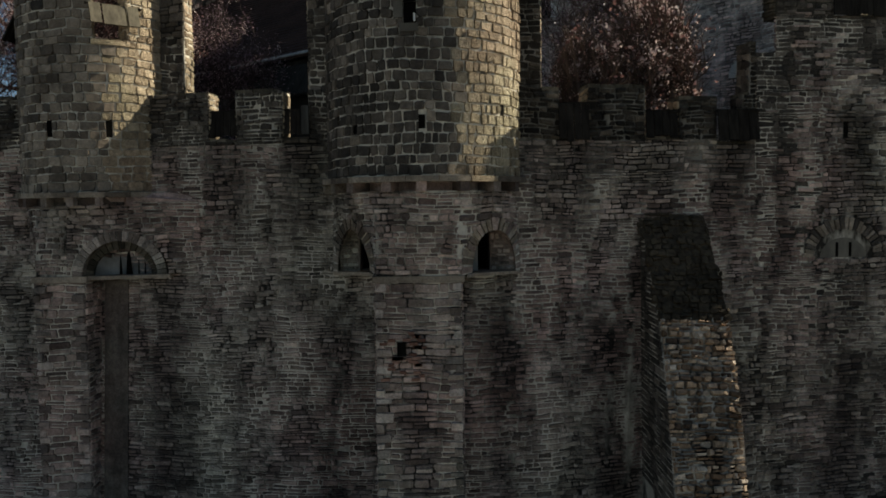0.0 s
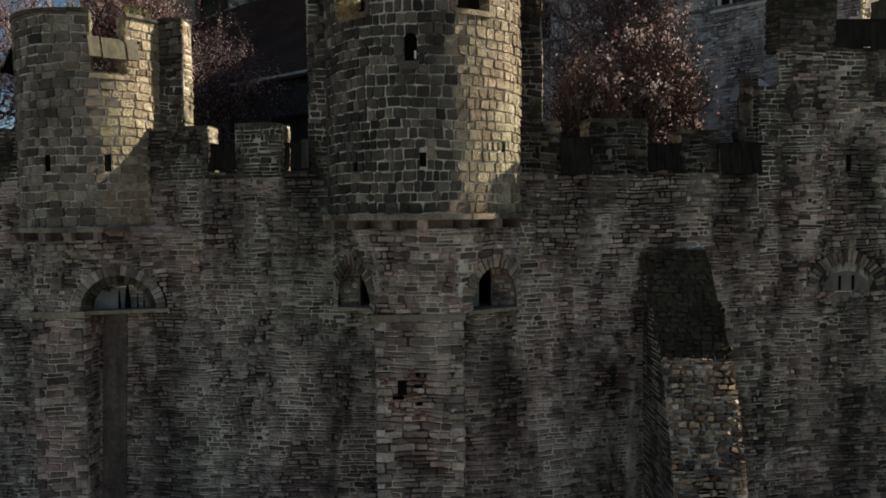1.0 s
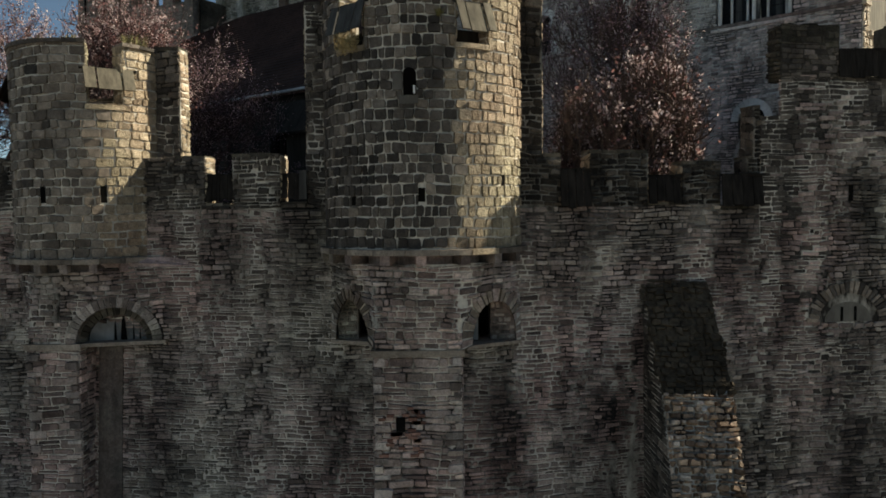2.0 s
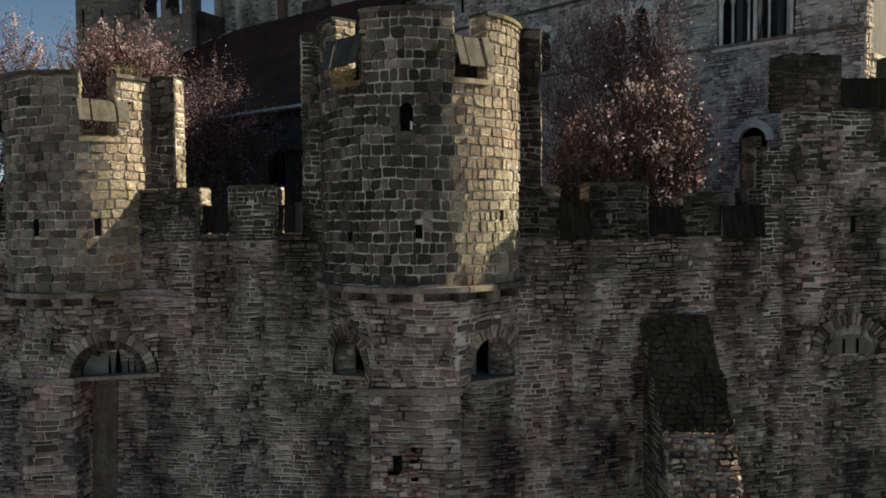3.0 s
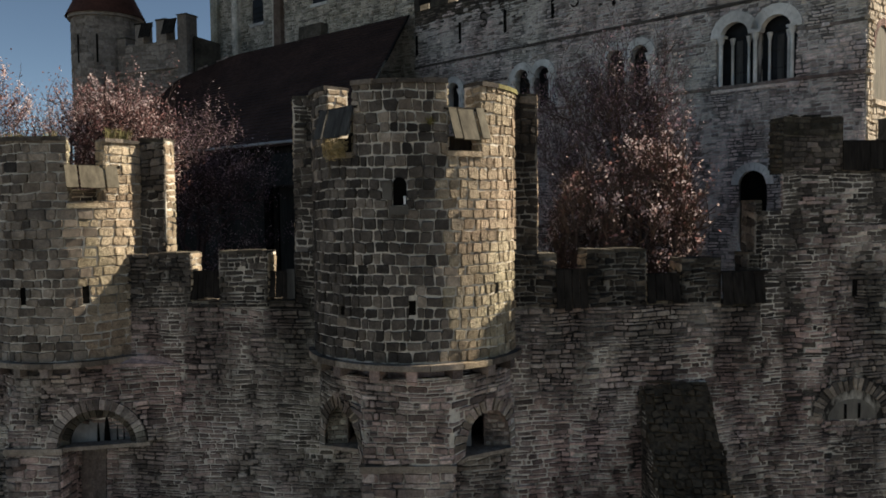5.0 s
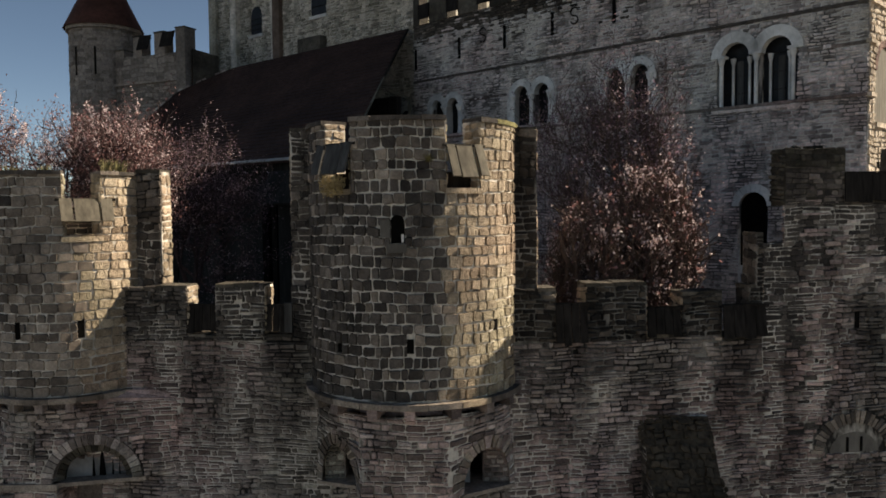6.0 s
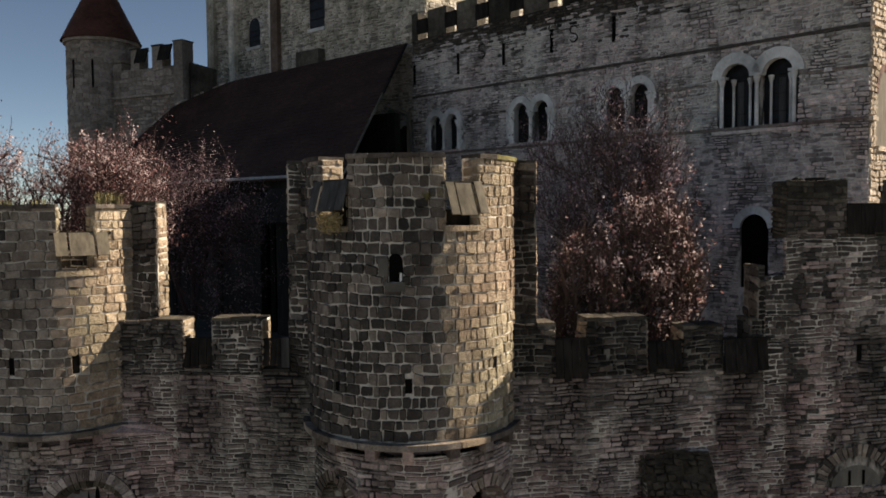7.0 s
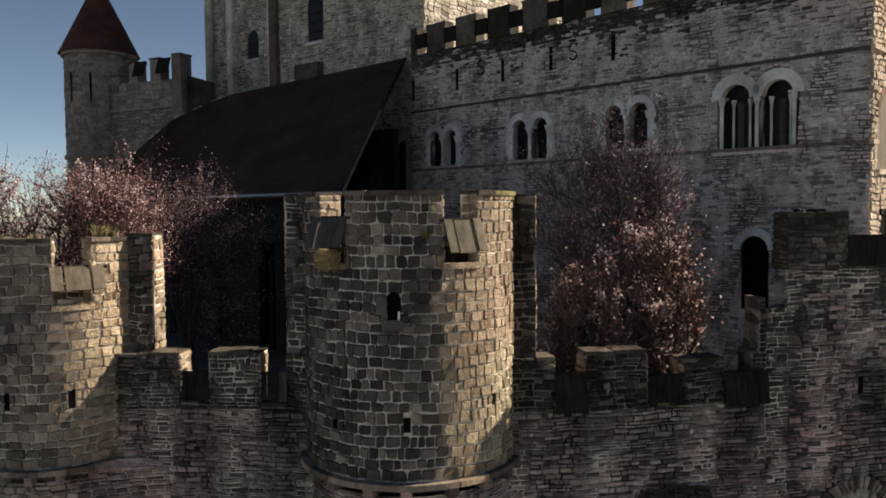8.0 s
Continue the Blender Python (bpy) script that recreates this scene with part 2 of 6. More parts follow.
GREYWOOD = plain_material("grey_wood", (0.036, 0.035, 0.033), (0.1, 0.098, 0.093), 10.0, stretch=(1, 1, 0.12), bump=0.35)
HOODWOOD = plain_material("dark_shed_wood", (0.014, 0.0125, 0.011), (0.04, 0.036, 0.032), 9.0, stretch=(1, 1, 0.12), spec=0.06)
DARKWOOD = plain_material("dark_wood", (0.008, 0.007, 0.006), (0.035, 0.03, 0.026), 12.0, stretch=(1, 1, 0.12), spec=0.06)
# Near-black colour stands in for the shade inside openings.
SHADE_BLACK = plain_material("recess_shade", (0.004, 0.0038, 0.0035), (0.01, 0.009, 0.008), 4.0, spec=0.02)
GLASS = plain_material("old_glass", (0.012, 0.013, 0.015), (0.03, 0.031, 0.034), 2.0, rough=0.35, bump=0.1, spec=0.06)
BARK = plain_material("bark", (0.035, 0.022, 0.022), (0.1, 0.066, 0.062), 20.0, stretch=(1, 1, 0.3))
# Paler copy of the bark, with sunlight put into its colour.
TWIG = plain_material("sun_tinted_twig", (0.07, 0.048, 0.04), (0.18, 0.125, 0.1), 20.0, stretch=(1, 1, 0.3))
SOIL = plain_material("bounce_ground", (0.19, 0.18, 0.16), (0.3, 0.284, 0.253), 3.0)
PAVING = plain_material("courtyard_paving", (0.035, 0.032, 0.028), (0.08, 0.074, 0.066), 2.5)
GRASS = plain_material("dry_grass", (0.12, 0.11, 0.045), (0.28, 0.25, 0.12), 15.0)
STRAW = plain_material("dry_straw", (0.26, 0.19, 0.09), (0.55, 0.43, 0.22), 15.0)
MOSS = plain_material("moss", (0.08, 0.075, 0.03), (0.27, 0.24, 0.1), 14.0, bump=0.8, dist=0.03)
METAL = plain_material("gutter_zinc", (0.3, 0.3, 0.31), (0.42, 0.42, 0.43), 4.0, rough=0.5)

CEMENT = plain_material("smooth_cement", (0.08, 0.072, 0.062), (0.22, 0.2, 0.172), 2.6, stretch=(1, 1, 0.4), bump=0.6, dist=0.04)
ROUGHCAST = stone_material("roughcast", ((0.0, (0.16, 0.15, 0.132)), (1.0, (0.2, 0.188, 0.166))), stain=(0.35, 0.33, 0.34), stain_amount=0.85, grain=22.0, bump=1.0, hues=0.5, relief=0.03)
QUOIN = stone_material("quoin_stone", ((0.0, (0.16, 0.144, 0.13)), (0.55, (0.4, 0.37, 0.33)), (1.0, (0.82, 0.77, 0.69))), stain=(0.4, 0.39, 0.39), bump=1.0, hues=0.6)


BRICK = stone_material("red_brick", ((0.0, (0.12, 0.065, 0.052)), (0.6, (0.22, 0.125, 0.097)), (1.0, (0.33, 0.21, 0.17))), stain=(0.45, 0.4, 0.38))


# ---- building helpers ----
def mesh_of(name, verts, faces, material):
    me = bpy.data.meshes.new(name)
    me.from_pydata([tuple(map(float, v)) for v in verts], [], faces)
    me.materials.append(material)
    me.update()
    return me


def part(name, me, parent=None, label=""):
    ob = new(name, me)
    ob.parent = parent
    if label:
        tagged(ob, label)
    return ob


def box_geo(lo, hi):
    x0, y0, z0 = lo
    x1, y1, z1 = hi
    v = [(x0, y0, z0), (x1, y0, z0), (x1, y1, z0), (x0, y1, z0), (x0, y0, z1), (x1, y0, z1), (x1, y1, z1), (x0, y1, z1)]
    f = [(3, 2, 1, 0), (4, 5, 6, 7), (0, 1, 5, 4), (1, 2, 6, 5), (2, 3, 7, 6), (3, 0, 4, 7)]
    return v, f


def prism(name, outline, z0, z1, material):
    """An upright prism on an outline of (x, y), anticlockwise seen from above; z1 may be a list."""
    k = len(outline)
    top = z1 if isinstance(z1, (list, tuple)) else [z1] * k
    v = [(x, y, z0) for x, y in outline] + [(x, y, t) for (x, y), t in zip(outline, top)]
    f = [tuple(reversed(range(k))), tuple(range(k, 2 * k))] + [(i, (i + 1) % k, k + (i + 1) % k, k + i) for i in range(k)]
    return mesh_of(name, v, f, material)


def thick_line(a, b, thick):
    """Outline of a wall from a to b, with its front on the line a-b (the front faces to the right of a-b, towards -y)."""
    d = (Vector(b) - Vector(a)).normalized()
    n = Vector((-d.y, d.x)) * thick
    return [tuple(a), tuple(b), (b[0] + n.x, b[1] + n.y), (a[0] + n.x, a[1] + n.y)]


def batter(x, z):
    """How far the foot of the curtain wall spreads outwards below its arches."""
    return 0.09 * np.clip(7.0 - np.asarray(z, float), 0, None) * np.clip((5.2 - np.asarray(x, float)) / 1.8, 0, 1)


class Plane:
    """An upright face: u metres along it from a to b, v is the height, d metres out of it."""

    def __init__(self, a, b, battered=False):
        self.a = np.array(a, float)
        t = np.array(b, float) - self.a
        self.length = float(np.hypot(*t))
        self.t = t / self.length
        self.n = np.array((self.t[1], -self.t[0]))
        self.battered = battered

    def __call__(self, u, v, d):
        p = self.a + np.outer(u, self.t) + np.outer(d, self.n)
        if self.battered:
            p[:, 1] -= batter(p[:, 0], v)
        return np.column_stack((p, v))


def battered_wall(name, a, b, thick, z1, material):
    """A wall from a to b whose front spreads towards its foot."""
    back = thick_line(a, b, thick)
    n, zs = 12, [0.0] + [z for z in (7.0,) if z < z1] + [z1]
    v, f = [], []
    for i in range(n + 1):
        k = i / n
        x, y = a[0] + (b[0] - a[0]) * k, a[1] + (b[1] - a[1]) * k
        v += [(x, y - float(batter(x, z)), z) for z in zs]
        v += [(back[3][0] + (back[2][0] - back[3][0]) * k, back[3][1] + (back[2][1] - back[3][1]) * k, z) for z in zs[::-1]]
    m = 2 * len(zs)
    for i in range(n):
        for k in range(m):
            f.append((i * m + k, (i + 1) * m + k, (i + 1) * m + (k + 1) % m, i * m + (k + 1) % m))
    f += [tuple(range(m)), tuple(range(n * m + m - 1, n * m - 1, -1))]
    return mesh_of(name, v, f, material)


class Drum:
    """A round face: u metres along it from the front (-y) towards +x, on the radius r."""

    def __init__(self, cx, cy, r):
        self.c, self.r = (cx, cy), r

    def __call__(self, u, v, d):
        th = u / self.r
        return np.column_stack((self.c[0] + (self.r + d) * np.sin(th), self.c[1] - (self.r + d) * np.cos(th), v))


def courses(rng, v0, v1, h0, h1, w0, w1, spans):
    """Courses of stones between v0 and v1; spans(v) gives the stretches of u that are walled at that height."""
    out = []
    v = v0
    while v < v1 - 0.02:
        h = rng.uniform(h0, h1)
        if v + h > v1 - h0 * 0.5:
            h = v1 - v
        for a, b in spans(v + h / 2):
            u = a
            w = rng.uniform(w0, w1) * rng.uniform(0.4, 1.0)
            while u < b - 0.01:
                if u + w > b - w0 * 0.5:
                    w = b - u
                if w < 1.6 * w1:
                    # now and then two thin stones fill one place
                    if h > 0.13 and rng.random() < 0.16 and h0 < 0.12:
                        k = rng.uniform(0.4, 0.6)
                        out.append((u, u + w, v, v + h * k))
                        out.append((u, u + w, v + h * k, v + h))
                    else:
                        out.append((u, u + w, v, v + h))
                else:
                    out.append((u, u + w / 2, v, v + h))
                    out.append((u + w / 2, u + w, v, v + h))
                u += w
                w = rng.uniform(w0, w1)
        v += h
    return np.array(out).reshape(-1, 4)


FACES = [(k, (k + 1) % 8, 8 + (k + 1) % 8, 8 + k) for k in range(8)] + [tuple(range(8, 16))]


def stone_points(rng, rects, face, joint, proud, rough=0.35, wave=0.6, tilt=0.25, wobble=0.13, cut=0.24, edge=0.016):
    """Sixteen corners for each stone: eight at its foot in the wall and eight, uneven, on its face."""
    k = len(rects)
    u0, u1, v0, v1 = rects.T
    j = joint / 2
    small = np.minimum(u1 - u0, v1 - v0)
    c = rng.uniform(0.03, cut, (4, k)) * small
    e = rng.uniform(0.03, cut, (4, k)) * small
    cu = np.column_stack((u0 + j + c[0], u1 - j - c[1], u1 - j, u1 - j, u1 - j - c[2], u0 + j + c[3], u0 + j, u0 + j))
    cv = np.column_stack((v0 + j, v0 + j, v0 + j + e[1], v1 - j - e[2], v1 - j, v1 - j, v1 - j - e[3], v0 + j + e[0]))
    wob = small[:, None] * wobble
    cu = cu + rng.uniform(-1, 1, (k, 8)) * wob * 0.5
    cv = cv + rng.uniform(-1, 1, (k, 8)) * wob * 0.6
    p = rng.uniform(0, 6.28, 6)
    h = float(np.median(v1 - v0))
    cv = cv + h * (0.34 * np.sin(1.1 * cu + 0.5 * cv + p[0]) + 0.22 * np.sin(2.9 * cu + 1.9 * cv + p[1]) + 0.14 * np.sin(6.7 * cu - 3.1 * cv + p[2])) * wave
    cu = cu + h * 0.3 * np.sin(2.3 * cv + 0.7 * cu + p[3]) * wave
    mu, mv = cu.mean(1, keepdims=True), cv.mean(1, keepdims=True)
    inset = np.minimum(edge, 7.5 * edge * small)[:, None]
    fu = cu - np.sign(cu - mu) * inset
    fv = cv - np.sign(cv - mv) * inset
    slant_u, slant_v = rng.uniform(-tilt, tilt, (2, k, 1)) * proud
    d = proud * rng.uniform(1 - rough, 1 + rough, (k, 1)) + slant_u * (cu - mu) / (u1 - u0)[:, None] * 2 + slant_v * (cv - mv) / (v1 - v0)[:, None] * 2
    foot = face(cu.ravel(), cv.ravel(), np.full(8 * k, -0.01)).reshape(k, 8, 3)
    front = face(fu.ravel(), fv.ravel(), d.ravel()).reshape(k, 8, 3)
    return np.concatenate((foot, front), axis=1)


def lay_stones(points, name, material, parent, single, stuff_name):
    """The stones picked by the mask single become parts of their own, the rest one part."""
    for p in points[single]:
        part(name, mesh_of(name, p, FACES, material), parent)
    rest = points[~single]
    if len(rest):
        v = rest.reshape(-1, 3)
        f = [tuple(16 * s + q for q in face) for s in range(len(rest)) for face in FACES]
        me = bpy.data.meshes.new(stuff_name)
        me.from_pydata(v.tolist(), [], f)
        me.materials.append(material)
        me.update()
        tagged(part(stuff_name, me, parent), kind="stuff")


def pick(points, key, most):
    """A mask of the stones with the smallest key, at most so many."""
    mask = np.zeros(len(points), bool)
    if most:
        mask[np.argsort(key, kind="stable")[:most]] = True
    return mask


def masonry(seed, face, v0, v1, spans, size, joint, proud, material, parent, most=0, centre=0.0, name="stone", rough=0.45, bay=1.7):
    """Stones over a face, laid in bays whose courses differ and bond unevenly into each other."""
    rng = np.random.default_rng(seed)
    lo = min((a for v in np.linspace(v0 + 0.1, v1 - 0.1, 9) for a, b in spans(v)), default=0.0)
    hi = max((b for v in np.linspace(v0 + 0.1, v1 - 0.1, 9) for a, b in spans(v)), default=0.0)
    count = max(1, int((hi - lo) / bay)) if size[0] < 0.1 else 1
    edges = [lo - 9.0] + [lo + (hi - lo) * (i + rng.uniform(-0.25, 0.25)) / count for i in range(1, count)] + [hi + 9.0]
    rects = []
    for i in range(count):
        def in_bay(v, i=i):
            a0 = edges[i] + 0.3 * math.sin(5.3 * v + i) + 0.12 * math.sin(31 * v + 2 * i)
            a1 = edges[i + 1] + 0.3 * math.sin(5.3 * v + i + 1) + 0.12 * math.sin(31 * v + 2 * i + 2)
            return [(max(a, a0), min(b, a1)) for a, b in spans(v) if min(b, a1) - max(a, a0) > 0.03]

        rects.append(courses(rng, v0, v1, *size, in_bay))
    rects = np.concatenate(rects)
    if not len(rects):
        return
    pts = stone_points(rng, rects, face, joint, proud, rough, wobble=0.24)
    key = np.abs((rects[:, 0] + rects[:, 1]) / 2 - centre)
    lay_stones(pts, name, material, parent, pick(pts, key, most), name + "_infill")


def less(whole, cuts):
    """The stretch whole without the stretches in cuts."""
    out = [whole]
    for c0, c1 in cuts:
        nxt = []
        for a, b in out:
            if c1 <= a or c0 >= b:
                nxt.append((a, b))
            else:
                if c0 - a > 0.03:
                    nxt.append((a, c0))
                if b - c1 > 0.03:
                    nxt.append((c1, b))
        out = nxt
    return out


# ---- ground and courtyard ----
# Ground never in view; made pale to bounce sunlight onto the walls.
tagged(new("ground", mesh_of("ground", [(-1500, -1500, 0), (1500, -1500, 0), (1500, 1500, 0), (-1500, 1500, 0)], [(0, 1, 2, 3)], SOIL)), "unseen pale ground round the castle walls", "ground", kind="structure")
tagged(new("courtyard", prism("courtyard", [(-45, 18.6), (40, 18.6), (40, 75), (-45, 75)], 0.02, 8.0, PAVING)), "grey paved castle courtyard in the shade", "courtyard", kind="structure")


# ---- curtain walls ----
def left_face(x):
    return 16.75 - 0.1 * x


def right_face(x):
    return 16.31 + 0.16 * x


def seam(v):
    """How far the stones of neighbouring walls bond into each other at this height."""
    return 0.16 * math.sin(23 * v) + 0.1 * math.sin(57 * v + 1)


SHOULDER = 0.47
DEEP = 0.54            # thickness of the merlons


def curtain(name, label, x0, x1, face_y, steps, seed, arches=(), most=300, centre=0.0):
    """A rubble curtain wall with a wall walk and a parapet; steps are (x0, x1, top) along the parapet."""
    a, b = (x0, face_y(x0)), (x1, face_y(x1))
    pl = Plane(a, b, True)
    wall = tagged(new(name, battered_wall(name, a, b, 1.5, 8.7, RUBBLE_MORTAR)), label, "castle wall", kind="structure")
    k = pl.t[0]
    bed, old_stone = (DARK_MORTAR, SOOT_STONE) if x0 > 0 else (RUBBLE_MORTAR, TURRET_STONE)
    for s0, s1, top, off in steps:
        p, q = (s0, face_y(s0) + off), (s1, face_y(s1) + off)
        if off:
            part("parapet", prism("parapet", thick_line((s0, face_y(s0)), (s1, face_y(s1)), off + 0.1), 8.7, 10.55, bed), wall)
        part("parapet", prism("parapet", thick_line(p, q, 0.8 if top < 9.8 else SHOULDER if off else DEEP), 8.7, top - 0.02, bed), wall)
        # coping stones on the top; the dark mossy stone also paints their shade
        cu = s0
        rng = random.Random(seed + int(s0 * 10))
        while cu < s1 - 0.05:
            ce = min(s1, cu + rng.uniform(0.28, 0.5))
            if s1 - ce < 0.15:
                ce = s1
            o = thick_line((cu + 0.006, face_y(cu) - 0.02 + off), (ce - 0.006, face_y(ce) - 0.02 + off), 0.84 if top < 9.8 else SHOULDER + 0.04 if off else DEEP + 0.04)
            part("coping_stone", prism("coping_stone", o, top - 0.05, top + rng.uniform(0.0, 0.04), MOSSY_STONE), wall)
            cu = ce

    def spans(v):
        if v < 8.7:
            s = [(seam(v) if x0 > 0 and v < 6.5 else 0.0, pl.length + (seam(v) if v < 6.5 or x1 > 5 else 0.0))]
        else:
            s = [((p - x0) / k, (q - x0) / k) for p, q, top, off in steps if (min(top, 10.65) if off else top) - 0.05 > v]
            joined = []
            for p, q in s:
                if joined and p - joined[-1][1] < 0.02:
                    joined[-1] = (joined[-1][0], q)
                else:
                    joined.append((p, q))
            s = joined
        cuts = []
        for ax, az, ar, rise in arches:
            if az <= v < az + rise:
                w = ar * math.sqrt(max(0.0, 1 - ((v - az) / rise) ** 2))
                cuts.append(((ax - w - x0) / k, (ax + w - x0) / k))
        return [r for st in s for r in less(st, cuts)]

    masonry(seed, pl, 1.0, 9.45, spans, (0.04, 0.125, 0.09, 0.42), 0.017, 0.026, RUBBLE, wall, most - 60, (centre - x0) / k)
    masonry(seed + 3, pl, 9.45, max(s[2] for s in steps) - 0.04, spans, (0.06, 0.15, 0.1, 0.38), 0.017, 0.042, old_stone, wall, 60, (centre - x0) / k)
    # the set-back shoulders, and the ends of the merlons seen in the openings
    for i, (s0, s1, top, off) in enumerate(steps):
        if off:
            masonry(seed + 20 + i, Plane((s0, face_y(s0) + off), (s1, face_y(s1) + off)), 10.6, top - 0.05, lambda v: [(0.0, s1 - s0)], (0.1, 0.2, 0.18, 0.4), 0.014, 0.03, old_stone, wall)
        nxt = steps[i + 1][2] if i + 1 < len(steps) else 0
        prv = steps[i - 1][2] if i else 0
        deep = SHOULDER if off else DEEP
        n = np.array((-pl.n[0], -pl.n[1])) * deep
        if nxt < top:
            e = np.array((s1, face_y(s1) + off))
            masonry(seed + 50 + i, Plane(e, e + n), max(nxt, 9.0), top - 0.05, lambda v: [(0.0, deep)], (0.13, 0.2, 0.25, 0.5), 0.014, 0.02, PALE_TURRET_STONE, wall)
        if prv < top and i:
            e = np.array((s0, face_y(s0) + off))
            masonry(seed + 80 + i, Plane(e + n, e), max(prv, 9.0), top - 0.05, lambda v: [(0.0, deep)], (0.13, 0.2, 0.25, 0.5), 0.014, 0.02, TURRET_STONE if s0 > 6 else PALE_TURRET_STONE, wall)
    return wall, pl


LEFT_STEPS = [(-16.0, -14.2, 10.65, 0), (-14.2, -13.4, 9.56, 0), (-13.4, -12.0, 10.65, 0), (-12.0, -11.2, 9.56, 0), (-11.2, -9.3, 10.65, 0), (-9.3, -6.42, 12.0, 0.5), (-6.42, -5.85, 13.08, 0.4), (-5.85, -5.18, 10.62, 0),
              (-5.18, -4.57, 9.56, 0), (-4.57, -3.5, 10.64, 0), (-3.5, -2.93, 9.57, 0), (-2.93, -2.32, 13.88, 0.12)]
RIGHT_STEPS = [(1.64, 2.16, 13.84, 0.12), (2.16, 2.54, 10.55, 0), (2.54, 3.18, 9.68, 0), (3.18, 4.48, 10.62, 0), (4.48, 5.26, 9.5, 0), (5.26, 6.16, 10.38, 0), (6.16, 6.78, 9.4, 0), (6.78, 6.93, 10.5, 0), (6.93, 7.08, 11.62, 0)]
wall_west, plane_west = curtain("wall_west", "dark weathered rubble stone curtain wall with crenellated parapet", -16.0, -2.32, left_face, LEFT_STEPS, 11, most=300, centre=-4.3)
wall_east, plane_east = curtain("wall_east", "dark rubble stone curtain wall with black rain streaks", 1.5, 7.08, right_face, RIGHT_STEPS, 12, most=300, centre=3.6)

for p, q, fy, owner, seed in ((-2.32, -0.38, left_face, wall_west, 15), (-0.38, 1.5, right_face, wall_east, 16)):
    a, b = (p, fy(p)), (q, fy(q))
    part("lower_wall", battered_wall("lower_wall", a, b, 1.5, 6.54, RUBBLE_MORTAR), owner)
    part("niche_wall", prism("niche_wall", [(p, 17.95), (q, 17.95), (q, 18.5), (p, 18.5)], 6.54, 8.65, RUBBLE_MORTAR), owner)
    pl = Plane(a, b, True)
    masonry(seed, pl, 1.0, 6.53, lambda v: [(seam(v) if p < -2 else 0.0, pl.length + (seam(v) if q > 1 else 0.0))], (0.04, 0.125, 0.09, 0.42), 0.017, 0.026, RUBBLE, owner)
    masonry(seed + 2, Plane((p, 17.95), (q, 17.95)), 6.54, 8.6, lambda v: [(0.0, q - p)], (0.08, 0.16, 0.14, 0.4), 0.02, 0.03, RUBBLE, owner)

# ---- round turrets on the wall ----
def arc(cx, cy, r, a0, a1, n):
    return [(cx + r * math.sin(radians(a0 + (a1 - a0) * i / n)), cy - r * math.cos(radians(a0 + (a1 - a0) * i / n))) for i in range(n + 1)]


def ring_piece(name, cx, cy, r0, r1, a0, a1, z0, z1, material, n=12):
    inner, outer = arc(cx, cy, r0, a0, a1, n), arc(cx, cy, r1, a0, a1, n)
    return prism(name, outer + inner[::-1], z0, z1, material)


def plank_shutter(name, label, cx, cy, r, a0, a1, z_top, z_low, out, material):
    """A hinged flap of three planks that hangs in a gap of the parapet, its foot pushed outwards."""
    p0, p1 = Vector((cx + r * math.sin(radians(a0)), cy - r * math.cos(radians(a0)))), Vector((cx + r * math.sin(radians(a1)), cy - r * math.cos(radians(a1))))
    t = (p1 - p0).normalized()
    nrm = Vector((t.y, -t.x))
    length = (p1 - p0).length
    th = tagged(new(name), label, "wooden shutter", "turret shutters")
    th.location = (*((p0 + p1) / 2), z_low)
    cuts = [0.0, 0.26, 0.74, 1.0]
    rng = random.Random(int(a0 * 7 + cx * 31))
    slope = Vector((*(nrm * out), z_low - z_top))
    face_n = slope.cross(Vector((*t, 0))).normalized()
    if face_n.dot(Vector((*nrm, 0))) < 0:
        face_n = -face_n
    for i in range(3):
        lift = 0.02 if i != 1 else 0.0
        ua, ub = cuts[i] * length + 0.022, cuts[i + 1] * length - 0.022
        dz = rng.uniform(-0.02, 0.02)
        vs = []
        for dd in (0.0, 0.035):
            for u, s in ((ua, 0), (ub, 0), (ub, 1), (ua, 1)):
                q = Vector((*(p0 + t * u), z_top)) + slope * s + face_n * (dd + lift) + Vector((0, 0, dz))
                vs.append(q - th.location)
        part("plank", mesh_of("plank", vs, [(3, 2, 1, 0), (4, 5, 6, 7), (0, 1, 5, 4), (1, 2, 6, 5), (2, 3, 7, 6), (3, 0, 4, 7)], material), th)
    # the bar on which it turns
    vs, fs = [], []
    q0, q1 = Vector((*(p0 - t * 0.05), z_top)) - th.location, Vector((*(p1 + t * 0.05), z_top)) - th.location
    for q in (q0, q1):
        for k in range(8):
            a = k * math.pi / 4
            vs.append(q + Vector((*(nrm * 0.03 * math.cos(a)), 0.03 * math.sin(a))))
    fs = [(k, (k + 1) % 8, 8 + (k + 1) % 8, 8 + k) for k in range(8)] + [tuple(range(7, -1, -1)), tuple(range(8, 16))]
    part("hinge_bar", mesh_of("hinge_bar", vs, fs, DARKWOOD), th)
    return th


